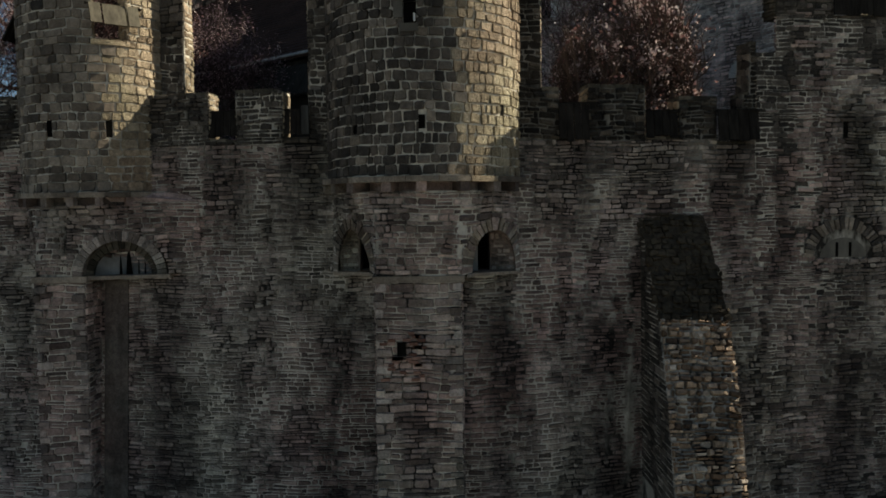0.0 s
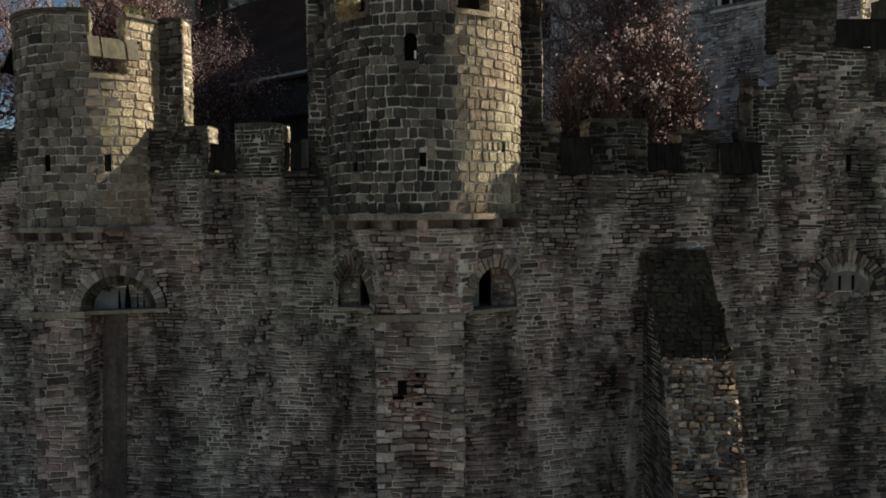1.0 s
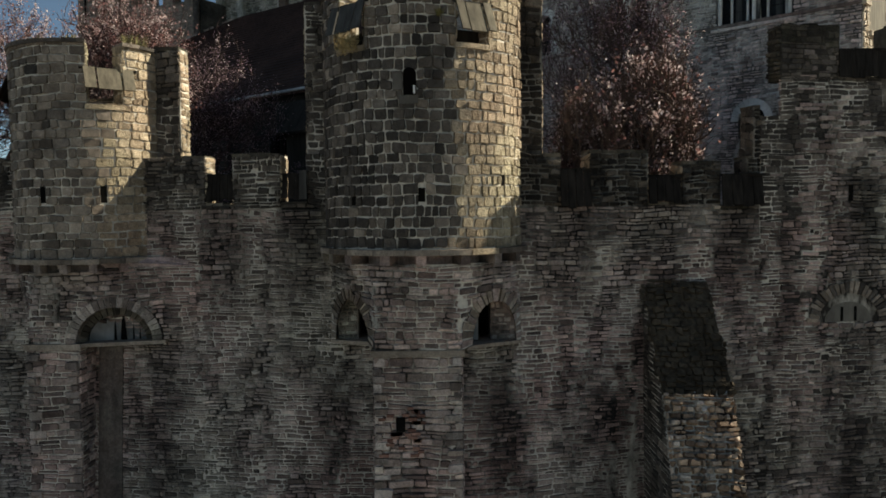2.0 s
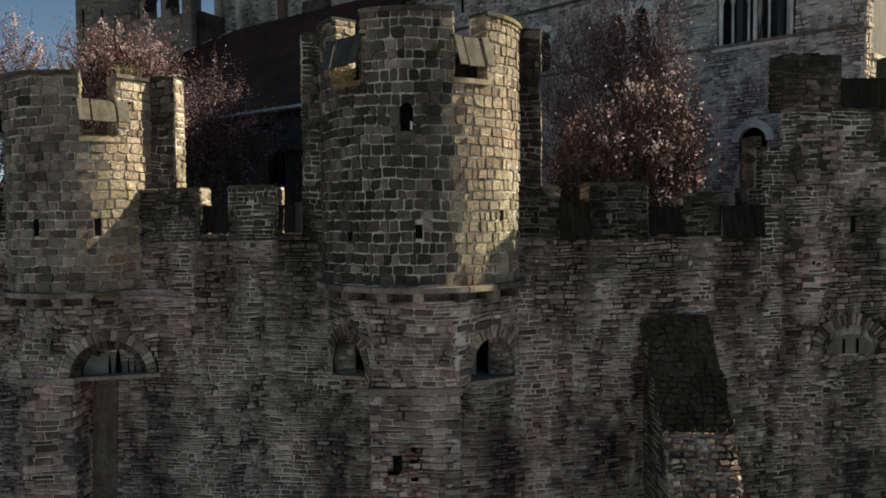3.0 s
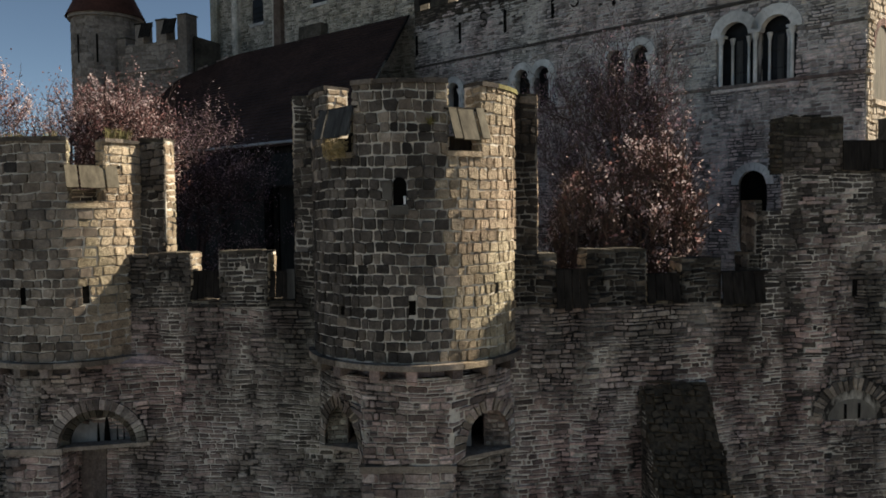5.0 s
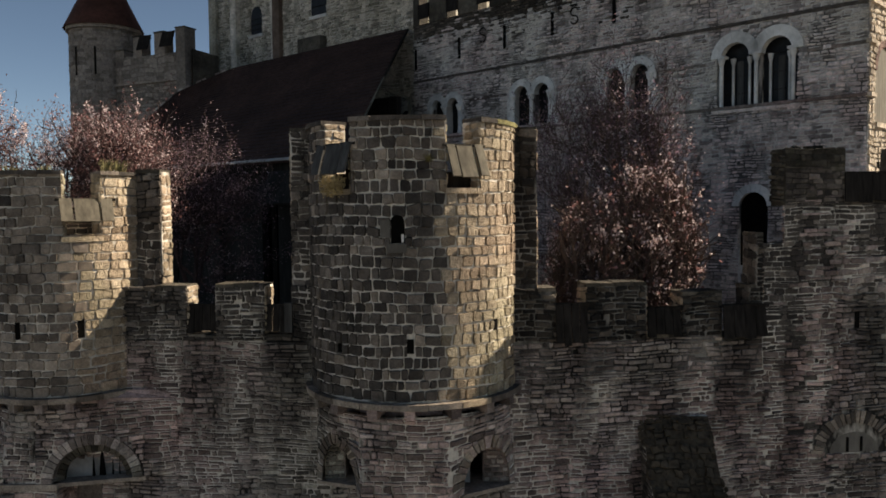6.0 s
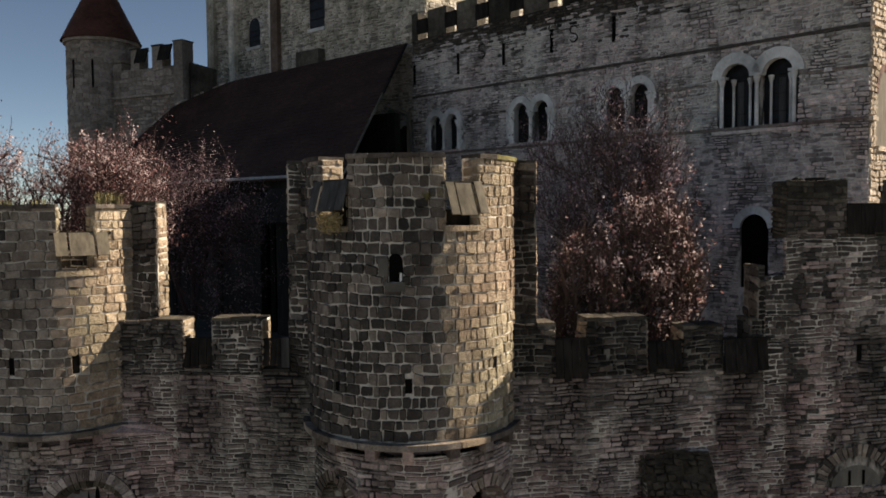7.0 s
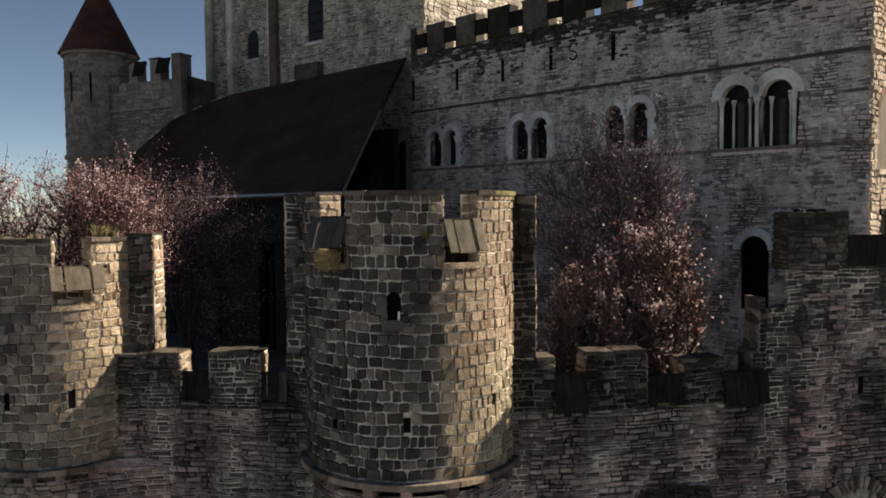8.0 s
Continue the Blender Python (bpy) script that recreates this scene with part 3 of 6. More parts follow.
class Loft:
    """The face under a turret, from the broken line at its foot to the round ledge above."""

    def __init__(self, cx, cy, r, foot, z0, z1):
        self.c, self.r, self.foot, self.z0, self.z1 = (cx, cy), r, foot, z0, z1

    def __call__(self, u, v, d):
        th = np.clip(u / self.r, -1.57, 1.57)
        s = np.clip((v - self.z0) / (self.z1 - self.z0), 0, 1)
        s = s * s * (3 - 2 * s) * 0.5 + s * 0.5
        x = self.c[0] + self.r * np.sin(th)
        low = np.interp(x, [p[0] for p in self.foot], [p[1] for p in self.foot])
        y = low + (self.c[1] - self.r * np.cos(th) - low) * s
        return np.column_stack((x + d * np.sin(th) * s, y - d * (1 - s * (1 - np.cos(th))), v))


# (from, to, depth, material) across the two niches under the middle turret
NICHE = {True: ((0.0, 0.25, 0.1, PLASTER), (0.25, 0.45, 0.85, SHADE_BLACK), (0.45, 1.0, 0.12, RUBBLE)), False: ((0.0, 0.15, 0.5, SHADE_BLACK), (0.15, 0.6, 0.12, RUBBLE), (0.6, 1.0, 0.8, SHADE_BLACK))}


def turret(name, label, cx, cy, r, z_ledge, z_sill, z_top, gaps, slits, foot, z_foot, arches, size, seed, most, pier_x, pier_y, dark_middle, dark_to):
    tw = tagged(new(name), label, "turret", "turrets on the wall")
    tw.location = (cx, cy, z_foot)
    back = Matrix.Translation((-cx, -cy, -z_foot))

    def add(nm, me, parent=tw, lab=""):
        me.transform(back)
        return part(nm, me, parent, lab)

    rc = r - 0.05
    full = arc(cx, cy, rc, -97, 97, 32)
    add("drum", prism("drum", full, z_ledge - 0.05, z_sill - 0.02, MORTAR))
    # parapet, with its gaps
    edges = [-100.0] + [g for p in gaps for g in p] + [100.0]
    solid = [(edges[i], edges[i + 1]) for i in range(0, len(edges), 2)]
    for a0, a1 in solid:
        add("merlon", ring_piece("merlon", cx, cy, r - 0.5, rc, a0, a1, z_sill - 0.05, z_top - 0.03, MORTAR, max(4, int((a1 - a0) / 5))))
    joint = 0.015
    dr = Drum(cx, cy, rc)

    def spans(v):
        s = [(radians(-96) * rc, radians(96) * rc)]
        cuts = [(radians(a - w) * rc, radians(a + w) * rc) for a, w, q0, q1 in slits if q0 < v < q1]
        if v > z_sill:
            cuts += [(radians(a0) * rc, radians(a1) * rc) for a0, a1 in gaps]
        return less(s[0], cuts)

    rng = np.random.default_rng(seed)
    rects = courses(rng, z_ledge + 0.02, z_top, *size, spans)
    pts = stone_points(rng, rects, dr, joint, 0.036, 0.4, 0.24, 0.2, 0.15, 0.2, 0.013) - np.array((cx, cy, z_foot))
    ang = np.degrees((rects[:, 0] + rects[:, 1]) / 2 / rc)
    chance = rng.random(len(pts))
    # Stone tone also carries the light: dark towards shade, pale towards sun.
    shade_side = ang + 9 * chance < dark_to if dark_middle else (ang < dark_to) & (chance < 0.06)
    grey = ~shade_side & (ang + 10 * chance < (-24 if dark_middle else 35))
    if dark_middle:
        grey |= shade_side & ((rects[:, 2] > 12.72) & (chance < 0.45) | (chance < 0.1))
        shade_side &= ~grey
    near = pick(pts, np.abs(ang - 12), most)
    lay_stones(pts[shade_side], "block", TURRET_STONE, tw, near[shade_side], "block_infill")
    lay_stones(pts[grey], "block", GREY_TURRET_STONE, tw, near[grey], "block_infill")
    sun_side = ~shade_side & ~grey
    lay_stones(pts[sun_side], "block", PALE_TURRET_STONE, tw, near[sun_side], "block_infill")
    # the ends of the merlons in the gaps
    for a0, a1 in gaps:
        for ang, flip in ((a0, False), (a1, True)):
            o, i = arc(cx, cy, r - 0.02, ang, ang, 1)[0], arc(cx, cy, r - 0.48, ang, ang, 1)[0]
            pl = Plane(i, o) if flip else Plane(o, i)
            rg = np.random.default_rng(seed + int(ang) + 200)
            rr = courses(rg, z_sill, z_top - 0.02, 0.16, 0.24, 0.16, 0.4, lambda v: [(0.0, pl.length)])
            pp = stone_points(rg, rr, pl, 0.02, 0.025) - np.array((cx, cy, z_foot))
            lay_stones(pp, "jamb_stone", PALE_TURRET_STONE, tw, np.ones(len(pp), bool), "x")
        if dark_middle:
            add("sill_board", ring_piece("sill_board", cx, cy, r - 0.34, r - 0.27, a0, a1, z_sill - 0.02, z_sill + 0.3, DARKWOOD, 4))
        add("sill", ring_piece("sill", cx, cy, r - 0.52, r + 0.02, a0 - 1, a1 + 1, z_sill - 0.1, z_sill, PALE_TURRET_STONE, 6))
    # coping on the merlons
    for a0, a1 in solid:
        n = max(2, int(radians(a1 - a0) * r / 0.4))
        for k in range(n):
            b0, b1 = a0 + (a1 - a0) * k / n, a0 + (a1 - a0) * (k + 1) / n
            add("coping_stone", ring_piece("coping_stone", cx, cy, r - 0.53, r + 0.03, b0 + 0.2, b1 - 0.2, z_top - 0.05, z_top + 0.02 + 0.02 * rng.random(), MOSS if dark_middle and b0 > 38 else TURRET_STONE, 3))
    # flat black pieces paint the shade inside the loops
    for a, w, q0, q1 in slits:
        add("loop", ring_piece("loop", cx, cy, rc - 0.02, rc + 0.006, a - w, a + w, q0, q1, SHADE_BLACK, 3))
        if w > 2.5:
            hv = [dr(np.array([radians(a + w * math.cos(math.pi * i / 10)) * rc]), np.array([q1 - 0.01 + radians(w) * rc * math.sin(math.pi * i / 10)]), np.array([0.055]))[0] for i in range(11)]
            add("loop_head", mesh_of("loop_head", hv, [tuple(range(11))], SHADE_BLACK))
            add("plaster_patch", ring_piece("plaster_patch", cx, cy, rc, rc + 0.058, a - w - 5.2, a - w - 0.2, q0 + 0.1, q1 + 0.02, CEMENT, 3))
            add("plaster_patch", ring_piece("plaster_patch", cx, cy, rc, rc + 0.055, a - w - 2.0, a + w + 1.0, q0 - 0.17, q0 - 0.01, CEMENT, 4))
    # moulded ledge and its corbels
    for k in range(11):
        b0 = -92 + 184 * k / 11
        add("ledge_slab", ring_piece("ledge_slab", cx, cy, r - 0.46, r + 0.1 + 0.015 * rng.random(), b0 + 0.15, b0 + 184 / 11 - 0.15, z_ledge - 0.1, z_ledge + 0.01, PALE_TURRET_STONE if k == 7 and dark_middle else GREY_TURRET_STONE, 5))
    for k in range(9):
        b0 = -80 + 160 * k / 8 + rng.uniform(-3, 3)
        add("corbel", ring_piece("corbel", cx, cy, r - 0.45, r + 0.06, b0 - 2.6, b0 + 2.6, z_ledge - 0.29, z_ledge - 0.1, RUBBLE, 2))
    # the spreading foot, pierced by arches
    lf = Loft(cx, cy, r - 0.13, foot, z_foot, z_ledge - 0.28)
    add("frieze", ring_piece("frieze", cx, cy, r - 0.8, r - (0.42 if dark_middle else 0.18), -92, 92, z_ledge - 0.32, z_ledge - 0.05, RUBBLE, 32))
    angs = np.arange(-92, 92.1, 2.0).tolist()
    fan = np.arange(-90, 90.1, 0.5)

    def plan_x(rise):
        return lf(np.radians(fan) * lf.r, np.full(len(fan), z_foot + 0.4 * rise), np.zeros(len(fan)))[:, 0]

    def at_x(x, rise):
        """The angle at which the foot stands over this x."""
        return float(np.interp(x, plan_x(rise), fan))

    for xc, hw, rise, sharp in arches:
        angs += [at_x(xc + hw * math.cos(math.pi * i / 20), rise) for i in range(21)]
    angs = sorted(set(round(a, 2) for a in angs))

    def arch_low(a):
        for xc, hw, rise, sharp in arches:
            q = abs(float(np.interp(a, fan, plan_x(rise))) - xc) / hw
            if q < 1:
                return z_foot + 0.02 + rise * (1 - q ** sharp) ** (1 / 2.0)
        return z_foot

    nz = 8
    vs, fs = [], []
    for a in angs:
        lo = arch_low(a)
        zz = lo + (z_ledge - 0.28 - lo) * np.linspace(0, 1, nz)
        vs += lf(np.full(nz, radians(a) * lf.r), zz, np.zeros(nz)).tolist()
    for i in range(len(angs) - 1):
        for k in range(nz - 1):
            fs.append((i * nz + k, (i + 1) * nz + k, (i + 1) * nz + k + 1, i * nz + k + 1))
    add("corbelled_foot", mesh_of("corbelled_foot", vs, fs, RUBBLE_MORTAR))

    def foot_spans(v):
        s = (radians(-90) * lf.r, radians(90) * lf.r)
        cuts = []
        for xc, hw, rise, sharp in arches:
            h = (v - z_foot) / (rise + 0.22)
            if h < 1:
                w = (hw + 0.2) * max(0.0, 1 - h * h) ** (1 / sharp)
                cuts.append((radians(at_x(xc - w, rise)) * lf.r, radians(at_x(xc + w, rise)) * lf.r))
        return less(s, cuts)

    rg = np.random.default_rng(seed + 5)
    rr = courses(rg, z_foot + 0.02, z_ledge - 0.28, 0.06, 0.16, 0.12, 0.4, foot_spans)
    pp = stone_points(rg, rr, lf, 0.016, 0.03) - np.array((cx, cy, z_foot))
    lay_stones(pp, "foot_stone", RUBBLE, tw, pick(pp, np.abs(rr[:, 0]), 120), "foot_infill")
    for xc, hw, rise, sharp in arches:
        # niche behind the arch, straight back into the wall
        col = [at_x(xc - hw * math.cos(math.pi * i / 20), rise) for i in range(21)]
        front = [lf(np.array([radians(a) * lf.r]), np.array([arch_low(a)]), np.array([0.02]))[0] for a in col]
        y_back = max(p[1] for p in front) + 0.9
        vs = []
        for p in front:
            vs += [tuple(p), (p[0], y_back, p[2])]
        add("arch_soffit", mesh_of("arch_soffit", vs, [(2 * i, 2 * i + 1, 2 * i + 3, 2 * i + 2) for i in range(20)], RUBBLE))
        # stepped back of the niche: shallow rubble beside a deep slot, its shade painted black
        for f0, f1, deep, mat in NICHE[xc > 0]:
            i0, i1 = round(f0 * 20), round(f1 * 20)
            yb = max(p[1] for p in front) + deep
            m = i1 - i0 + 1
            bv = [(front[i][0], yb, front[i][2]) for i in range(i0, i1 + 1)] + [(front[i][0], yb, z_foot - 0.05) for i in range(i0, i1 + 1)]
            add("niche_back", mesh_of("niche_back", bv, [(m + i, m + i + 1, i + 1, i) for i in range(m - 1)], mat))
            for i in (i0, i1):
                x, z = front[i][0], front[i][2]
                add("niche_return", mesh_of("niche_return", [(x, yb, z_foot - 0.05), (x, y_back, z_foot - 0.05), (x, y_back, z), (x, yb, z)], [(0, 1, 2, 3)], RUBBLE))
            if mat is RUBBLE and m > 2:
                back_pl = Plane((front[i0][0], yb), (front[i1][0], yb))
                tops = np.array([(front[i][0] - front[i0][0], front[i][2]) for i in range(i0, i1 + 1)])

                def back_spans(v, tops=tops):
                    ok = tops[tops[:, 1] > v + 0.05, 0]
                    return [(float(ok.min()), float(ok.max()))] if len(ok) > 1 and ok.max() - ok.min() > 0.08 else []

                rn = np.random.default_rng(int(100 * f1) + seed)
                rb = courses(rn, z_foot, z_foot + rise, 0.06, 0.14, 0.1, 0.26, back_spans)
                if len(rb):
                    pb = stone_points(rn, rb, back_pl, 0.02, 0.025) - np.array((cx, cy, z_foot))
                    lay_stones(pb, "niche_stone", QUOIN, tw, np.ones(len(pb), bool), "x")
        # voussoirs
        n = 19
        for k in range(n):
            p0, p1 = math.pi * (k + rng.uniform(0.03, 0.2)) / n, math.pi * (k + rng.uniform(0.78, 0.95)) / n
            long = rng.uniform(0.17, 0.27)
            quad = []
            for p, grow in ((p0, 0.0), (p1, 0.0), (p1, 1.0), (p0, 1.0)):
                w, h = hw + long * grow, rise + long * grow
                cc, ss = math.cos(math.pi - p), math.sin(math.pi - p)
                x = xc + w * math.copysign(abs(cc) ** (2 / sharp), cc)
                quad.append((at_x(x, rise), z_foot + 0.02 + h * abs(ss)))
            vs = []
            lift = 0.03 + 0.04 * rng.random()
            for dd in (-0.06, lift):
                for a, z in quad:
                    vs += lf(np.array([radians(a) * lf.r]), np.array([z]), np.array([dd])).tolist()
            add("voussoir", mesh_of("voussoir", vs, [(3, 2, 1, 0), (4, 5, 6, 7), (0, 1, 5, 4), (1, 2, 6, 5), (2, 3, 7, 6), (3, 0, 4, 7)], GREY_TURRET_STONE if k % 3 else RUBBLE))
        # sill under the niche
        cols = [at_x(xc + (hw + 0.12) * (2 * i / 7 - 1), rise) for i in range(8)]
        vs = []
        for zz in (z_foot - 0.07, z_foot):
            for back_y in (False, True):
                for a in cols:
                    q = lf(np.array([radians(a) * lf.r]), np.array([zz]), np.array([0.05]))[0]
                    vs.append((q[0], y_back + 0.05 if back_y else q[1], zz))
        m = 8
        fs = []
        for i in range(m - 1):
            fs += [(i, i + 1, 2 * m + i + 1, 2 * m + i), (2 * m + i, 2 * m + i + 1, 3 * m + i + 1, 3 * m + i), (m + i + 1, m + i, 3 * m + i, 3 * m + i + 1), (m + i, m + i + 1, i + 1, i)]
        fs += [(m, 0, 2 * m, 3 * m), (m - 1, 2 * m - 1, 4 * m - 1, 3 * m - 1)]
        add("niche_sill", mesh_of("niche_sill", vs, fs, GREY_TURRET_STONE))
    # pier below
    px0, px1 = pier_x
    d = 2.2
    add("pier", prism("pier", [(px0, pier_y), (px1, pier_y), (px1, pier_y + d), (px0, pier_y + d)], 0.0, z_foot - 0.1, RUBBLE_MORTAR))
    add("pier_cap", prism("pier_cap", [(px0 - 0.06, pier_y - 0.06), (px1 + 0.06, pier_y - 0.06), (px1 + 0.06, pier_y + 1.2), (px0 - 0.06, pier_y + 1.2)], z_foot - 0.13, z_foot + 0.0, GREY_TURRET_STONE))
    for j, (p, q, ln) in enumerate((((px0, pier_y), (px1, pier_y), px1 - px0), ((px1, pier_y), (px1, pier_y + 1.6), 1.6), ((px0, pier_y + 1.6), (px0, pier_y), 1.6))):
        rg = np.random.default_rng(seed + 30 + j)
        rr = courses(rg, 0.8, z_foot - 0.13, 0.07, 0.2, 0.18, 0.55, lambda v: [(0.0, ln)])
        pp = stone_points(rg, rr, Plane(p, q), 0.016, 0.03) - np.array((cx, cy, z_foot))
        lay_stones(pp, "pier_stone", RUBBLE, tw, pick(pp, -rr[:, 2], 150 if j == 0 else 0), "pier_infill")
    rq = random.Random(seed + 9)
    z = 0.9
    k = 0
    corner = []
    while z < z_foot - 0.3:
        h = rq.uniform(0.1, 0.22)
        for side in (0, 1):
            w = (0.3 if (k + side) % 2 else 0.16) * rq.uniform(0.8, 1.2)
            corner.append((-0.02, w, z, z + h) if side == 0 else (px1 - px0 - w, px1 - px0 + 0.02, z, z + h))
        z += h
        k += 1
    pp = stone_points(np.random.default_rng(seed + 60), np.array(corner), Plane((px0, pier_y), (px1, pier_y)), 0.014, 0.06, 0.3, 0.25, 0.3, 0.12, 0.16) - np.array((cx, cy, z_foot))
    lay_stones(pp, "quoin", QUOIN, tw, np.ones(len(pp), bool), "x")
    return tw


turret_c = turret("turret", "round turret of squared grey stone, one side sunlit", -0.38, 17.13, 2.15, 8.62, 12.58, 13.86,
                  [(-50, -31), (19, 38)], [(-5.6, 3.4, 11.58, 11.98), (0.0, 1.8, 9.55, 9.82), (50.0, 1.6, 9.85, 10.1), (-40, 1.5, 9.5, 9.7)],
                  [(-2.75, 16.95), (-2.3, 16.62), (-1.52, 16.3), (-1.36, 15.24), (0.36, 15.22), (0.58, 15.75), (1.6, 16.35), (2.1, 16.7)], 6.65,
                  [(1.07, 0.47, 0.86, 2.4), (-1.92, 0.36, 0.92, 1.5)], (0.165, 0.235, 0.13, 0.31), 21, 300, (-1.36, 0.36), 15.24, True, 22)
turret_l = turret("turret", "smaller round turret of squared pale stone, one side sunlit", -8.03, 18.2, 1.7, 8.42, 11.7, 13.02,
                  [(20.5, 45)], [(29.8, 2.3, 9.62, 10.0), (-13.5, 2.2, 9.62, 9.98)],
                  [(-9.8, 17.75), (-9.25, 17.7), (-8.92, 16.72), (-8.2, 16.72), (-8.1, 17.25), (-5.5, 17.4)], 6.6,
                  [], (0.14, 0.24, 0.16, 0.4), 31, 250, (-8.92, -7.83), 16.7, False, 8)
# arched squinch that carries the side of the smaller turret
SQ_A, SQ_B = (-8.2, 16.67), (-5.45, 17.29)
sq = Plane(SQ_A, SQ_B)
SQ_C, SQ_W, SQ_H = 1.09, 0.78, 0.76
sq_off = np.array((-8.03, 18.2, 6.6))


def sq_add(name, pts, faces, material):
    return part(name, mesh_of(name, np.array(pts) - sq_off, faces, material), turret_l)


def sqp(u, v, d):
    return sq(np.array([u]), np.array([v]), np.array([d]))[0]


cols = [0.0] + [SQ_C - SQ_W * math.cos(math.pi * i / 24) for i in range(25)] + [sq.length]
vs, fs = [], []
for uu in cols:
    q = abs(uu - SQ_C) / SQ_W
    vs += [sqp(uu, 6.6 + (SQ_H * math.sqrt(1 - q * q) if q < 1 else 0.0), 0.0), sqp(uu, 8.22, 0.0)]
for i in range(len(cols) - 1):
    fs.append((2 * i, 2 * i + 2, 2 * i + 3, 2 * i + 1))
sq_add("squinch_wall", vs, fs, RUBBLE_MORTAR)
sq_add("squinch_slope", [sqp(0, 8.22, 0), sqp(sq.length, 8.22, 0), (-5.45, 17.36, 8.4), (-6.7, 17.2, 8.42), (-8.2, 16.62, 8.42)], [(0, 1, 2, 3, 4)], RUBBLE)
sq_add("squinch_end", [sqp(sq.length, 6.6, 0), (-5.45, 17.4, 6.6), (-5.45, 17.4, 8.4), sqp(sq.length, 8.22, 0)], [(0, 1, 2, 3)], RUBBLE)
vs, fs = [], []
for i in range(25):
    p = sqp(SQ_C - SQ_W * math.cos(math.pi * i / 24), 6.6 + SQ_H * math.sin(math.pi * i / 24), 0.0)
    vs += [p, (p[0] + 0.06, p[1] + 0.32, p[2])]
for i in range(24):
    fs.append((2 * i, 2 * i + 1, 2 * i + 3, 2 * i + 2))
sq_add("arch_soffit", vs, fs, TURRET_STONE)
top_pts = [vs[2 * i + 1] for i in range(25)]
sq_add("niche_back", [tuple(p) for p in top_pts], [tuple(range(25))], PLASTER)
for x, w, hh in ((-7.22, 0.035, 0.46), (-7.05, 0.075, 0.6), (-6.85, 0.02, 0.4), (-6.72, 0.018, 0.32)):
    y = float(np.interp(x, [SQ_A[0], SQ_B[0]], [SQ_A[1], SQ_B[1]])) + 0.26
    sq_add("slit", [(x - w, y, 6.6), (x + w, y, 6.6), (x + 0.5 * w, y, 6.6 + hh * 0.7), (x, y, 6.6 + hh), (x - 0.6 * w, y, 6.6 + hh * 0.7)], [(0, 1, 2, 3, 4)], SHADE_BLACK)
rs = random.Random(19)
for k in range(23):
    p0, p1 = math.pi * (k + 0.07) / 23, math.pi * (k + 0.93) / 23
    vs = []
    for dd in (-0.05, 0.045 + 0.02 * rs.random()):
        for p, g in ((p0, 0), (p1, 0), (p1, 1), (p0, 1)):
            vs.append(sqp(SQ_C + (SQ_W + 0.2 * g) * math.cos(p), 6.6 + (SQ_H + 0.22 * g) * math.sin(p), dd))
    sq_add("voussoir", vs, [(0, 1, 2, 3), (7, 6, 5, 4), (4, 5, 1, 0), (5, 6, 2, 1), (6, 7, 3, 2), (7, 4, 0, 3)], QUOIN)


for k in range(17):
    p0, p1 = math.pi * (k + 0.06) / 17, math.pi * (k + 0.94) / 17
    vs = []
    for dd in (-0.3, -0.1):
        for p, g in ((p0, 0), (p1, 0), (p1, 1), (p0, 1)):
            vs.append(sqp(SQ_C + 0.03 + SQ_W * (0.78 + 0.24 * g) * math.cos(p), 6.6 + SQ_H * (0.76 + 0.26 * g) * math.sin(p), dd))
    sq_add("inner_voussoir", vs, [(0, 1, 2, 3), (7, 6, 5, 4), (4, 5, 1, 0), (5, 6, 2, 1), (6, 7, 3, 2), (7, 4, 0, 3)], MOSSY_STONE)


def sq_spans(v):
    h = (v - 6.6) / (SQ_H + 0.22)
    w = (SQ_W + 0.22) * math.sqrt(max(0.0, 1 - h * h))
    return less((0.0, sq.length), [(SQ_C - w, SQ_C + w)] if w else [])


rg = np.random.default_rng(95)
rr = courses(rg, 6.62, 8.22, 0.05, 0.14, 0.1, 0.4, sq_spans)
pp = stone_points(rg, rr, sq, 0.016, 0.035) - sq_off
lay_stones(pp, "foot_stone", RUBBLE, turret_l, np.ones(len(pp), bool), "x")
vs, fs = box_geo((-7.95, 16.6, 6.52), (-6.1, 17.4, 6.6))
vs = [(x, y if y > 17 else float(np.interp(x, [-8.2, -5.45], [16.62, 17.24])), z) for x, y, z in vs]
sq_add("niche_sill", vs, fs, GREY_TURRET_STONE)
plank_shutter("shutter", "grey weathered plank shutter hanging in a turret gap", -0.38, 17.13, 2.12, 18, 40, 13.36, 12.78, 0.25, WOOD)
plank_shutter("shutter", "dark plank shutter hanging in a shaded turret gap", -0.38, 17.13, 2.13, -56, -28.5, 13.42, 12.86, 0.17, GREYWOOD)
plank_shutter("shutter", "dark plank shutter tilted out at the turret's far side", -8.03, 18.2, 1.7, -100, -74, 12.55, 11.95, 0.3, DARKWOOD)
plank_shutter("shutter", "wide weathered plank shutter over a turret opening", -8.03, 18.2, 1.68, 17.5, 54, 12.46, 12.0, 0.2, WOOD)

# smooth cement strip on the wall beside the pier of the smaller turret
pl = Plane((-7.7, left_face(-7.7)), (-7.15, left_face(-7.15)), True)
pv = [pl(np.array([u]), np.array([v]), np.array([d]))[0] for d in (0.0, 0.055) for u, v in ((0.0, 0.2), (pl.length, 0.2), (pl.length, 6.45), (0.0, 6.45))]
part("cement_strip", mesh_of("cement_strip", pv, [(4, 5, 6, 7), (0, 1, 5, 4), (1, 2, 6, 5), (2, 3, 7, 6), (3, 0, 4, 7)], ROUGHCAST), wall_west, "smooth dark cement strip")

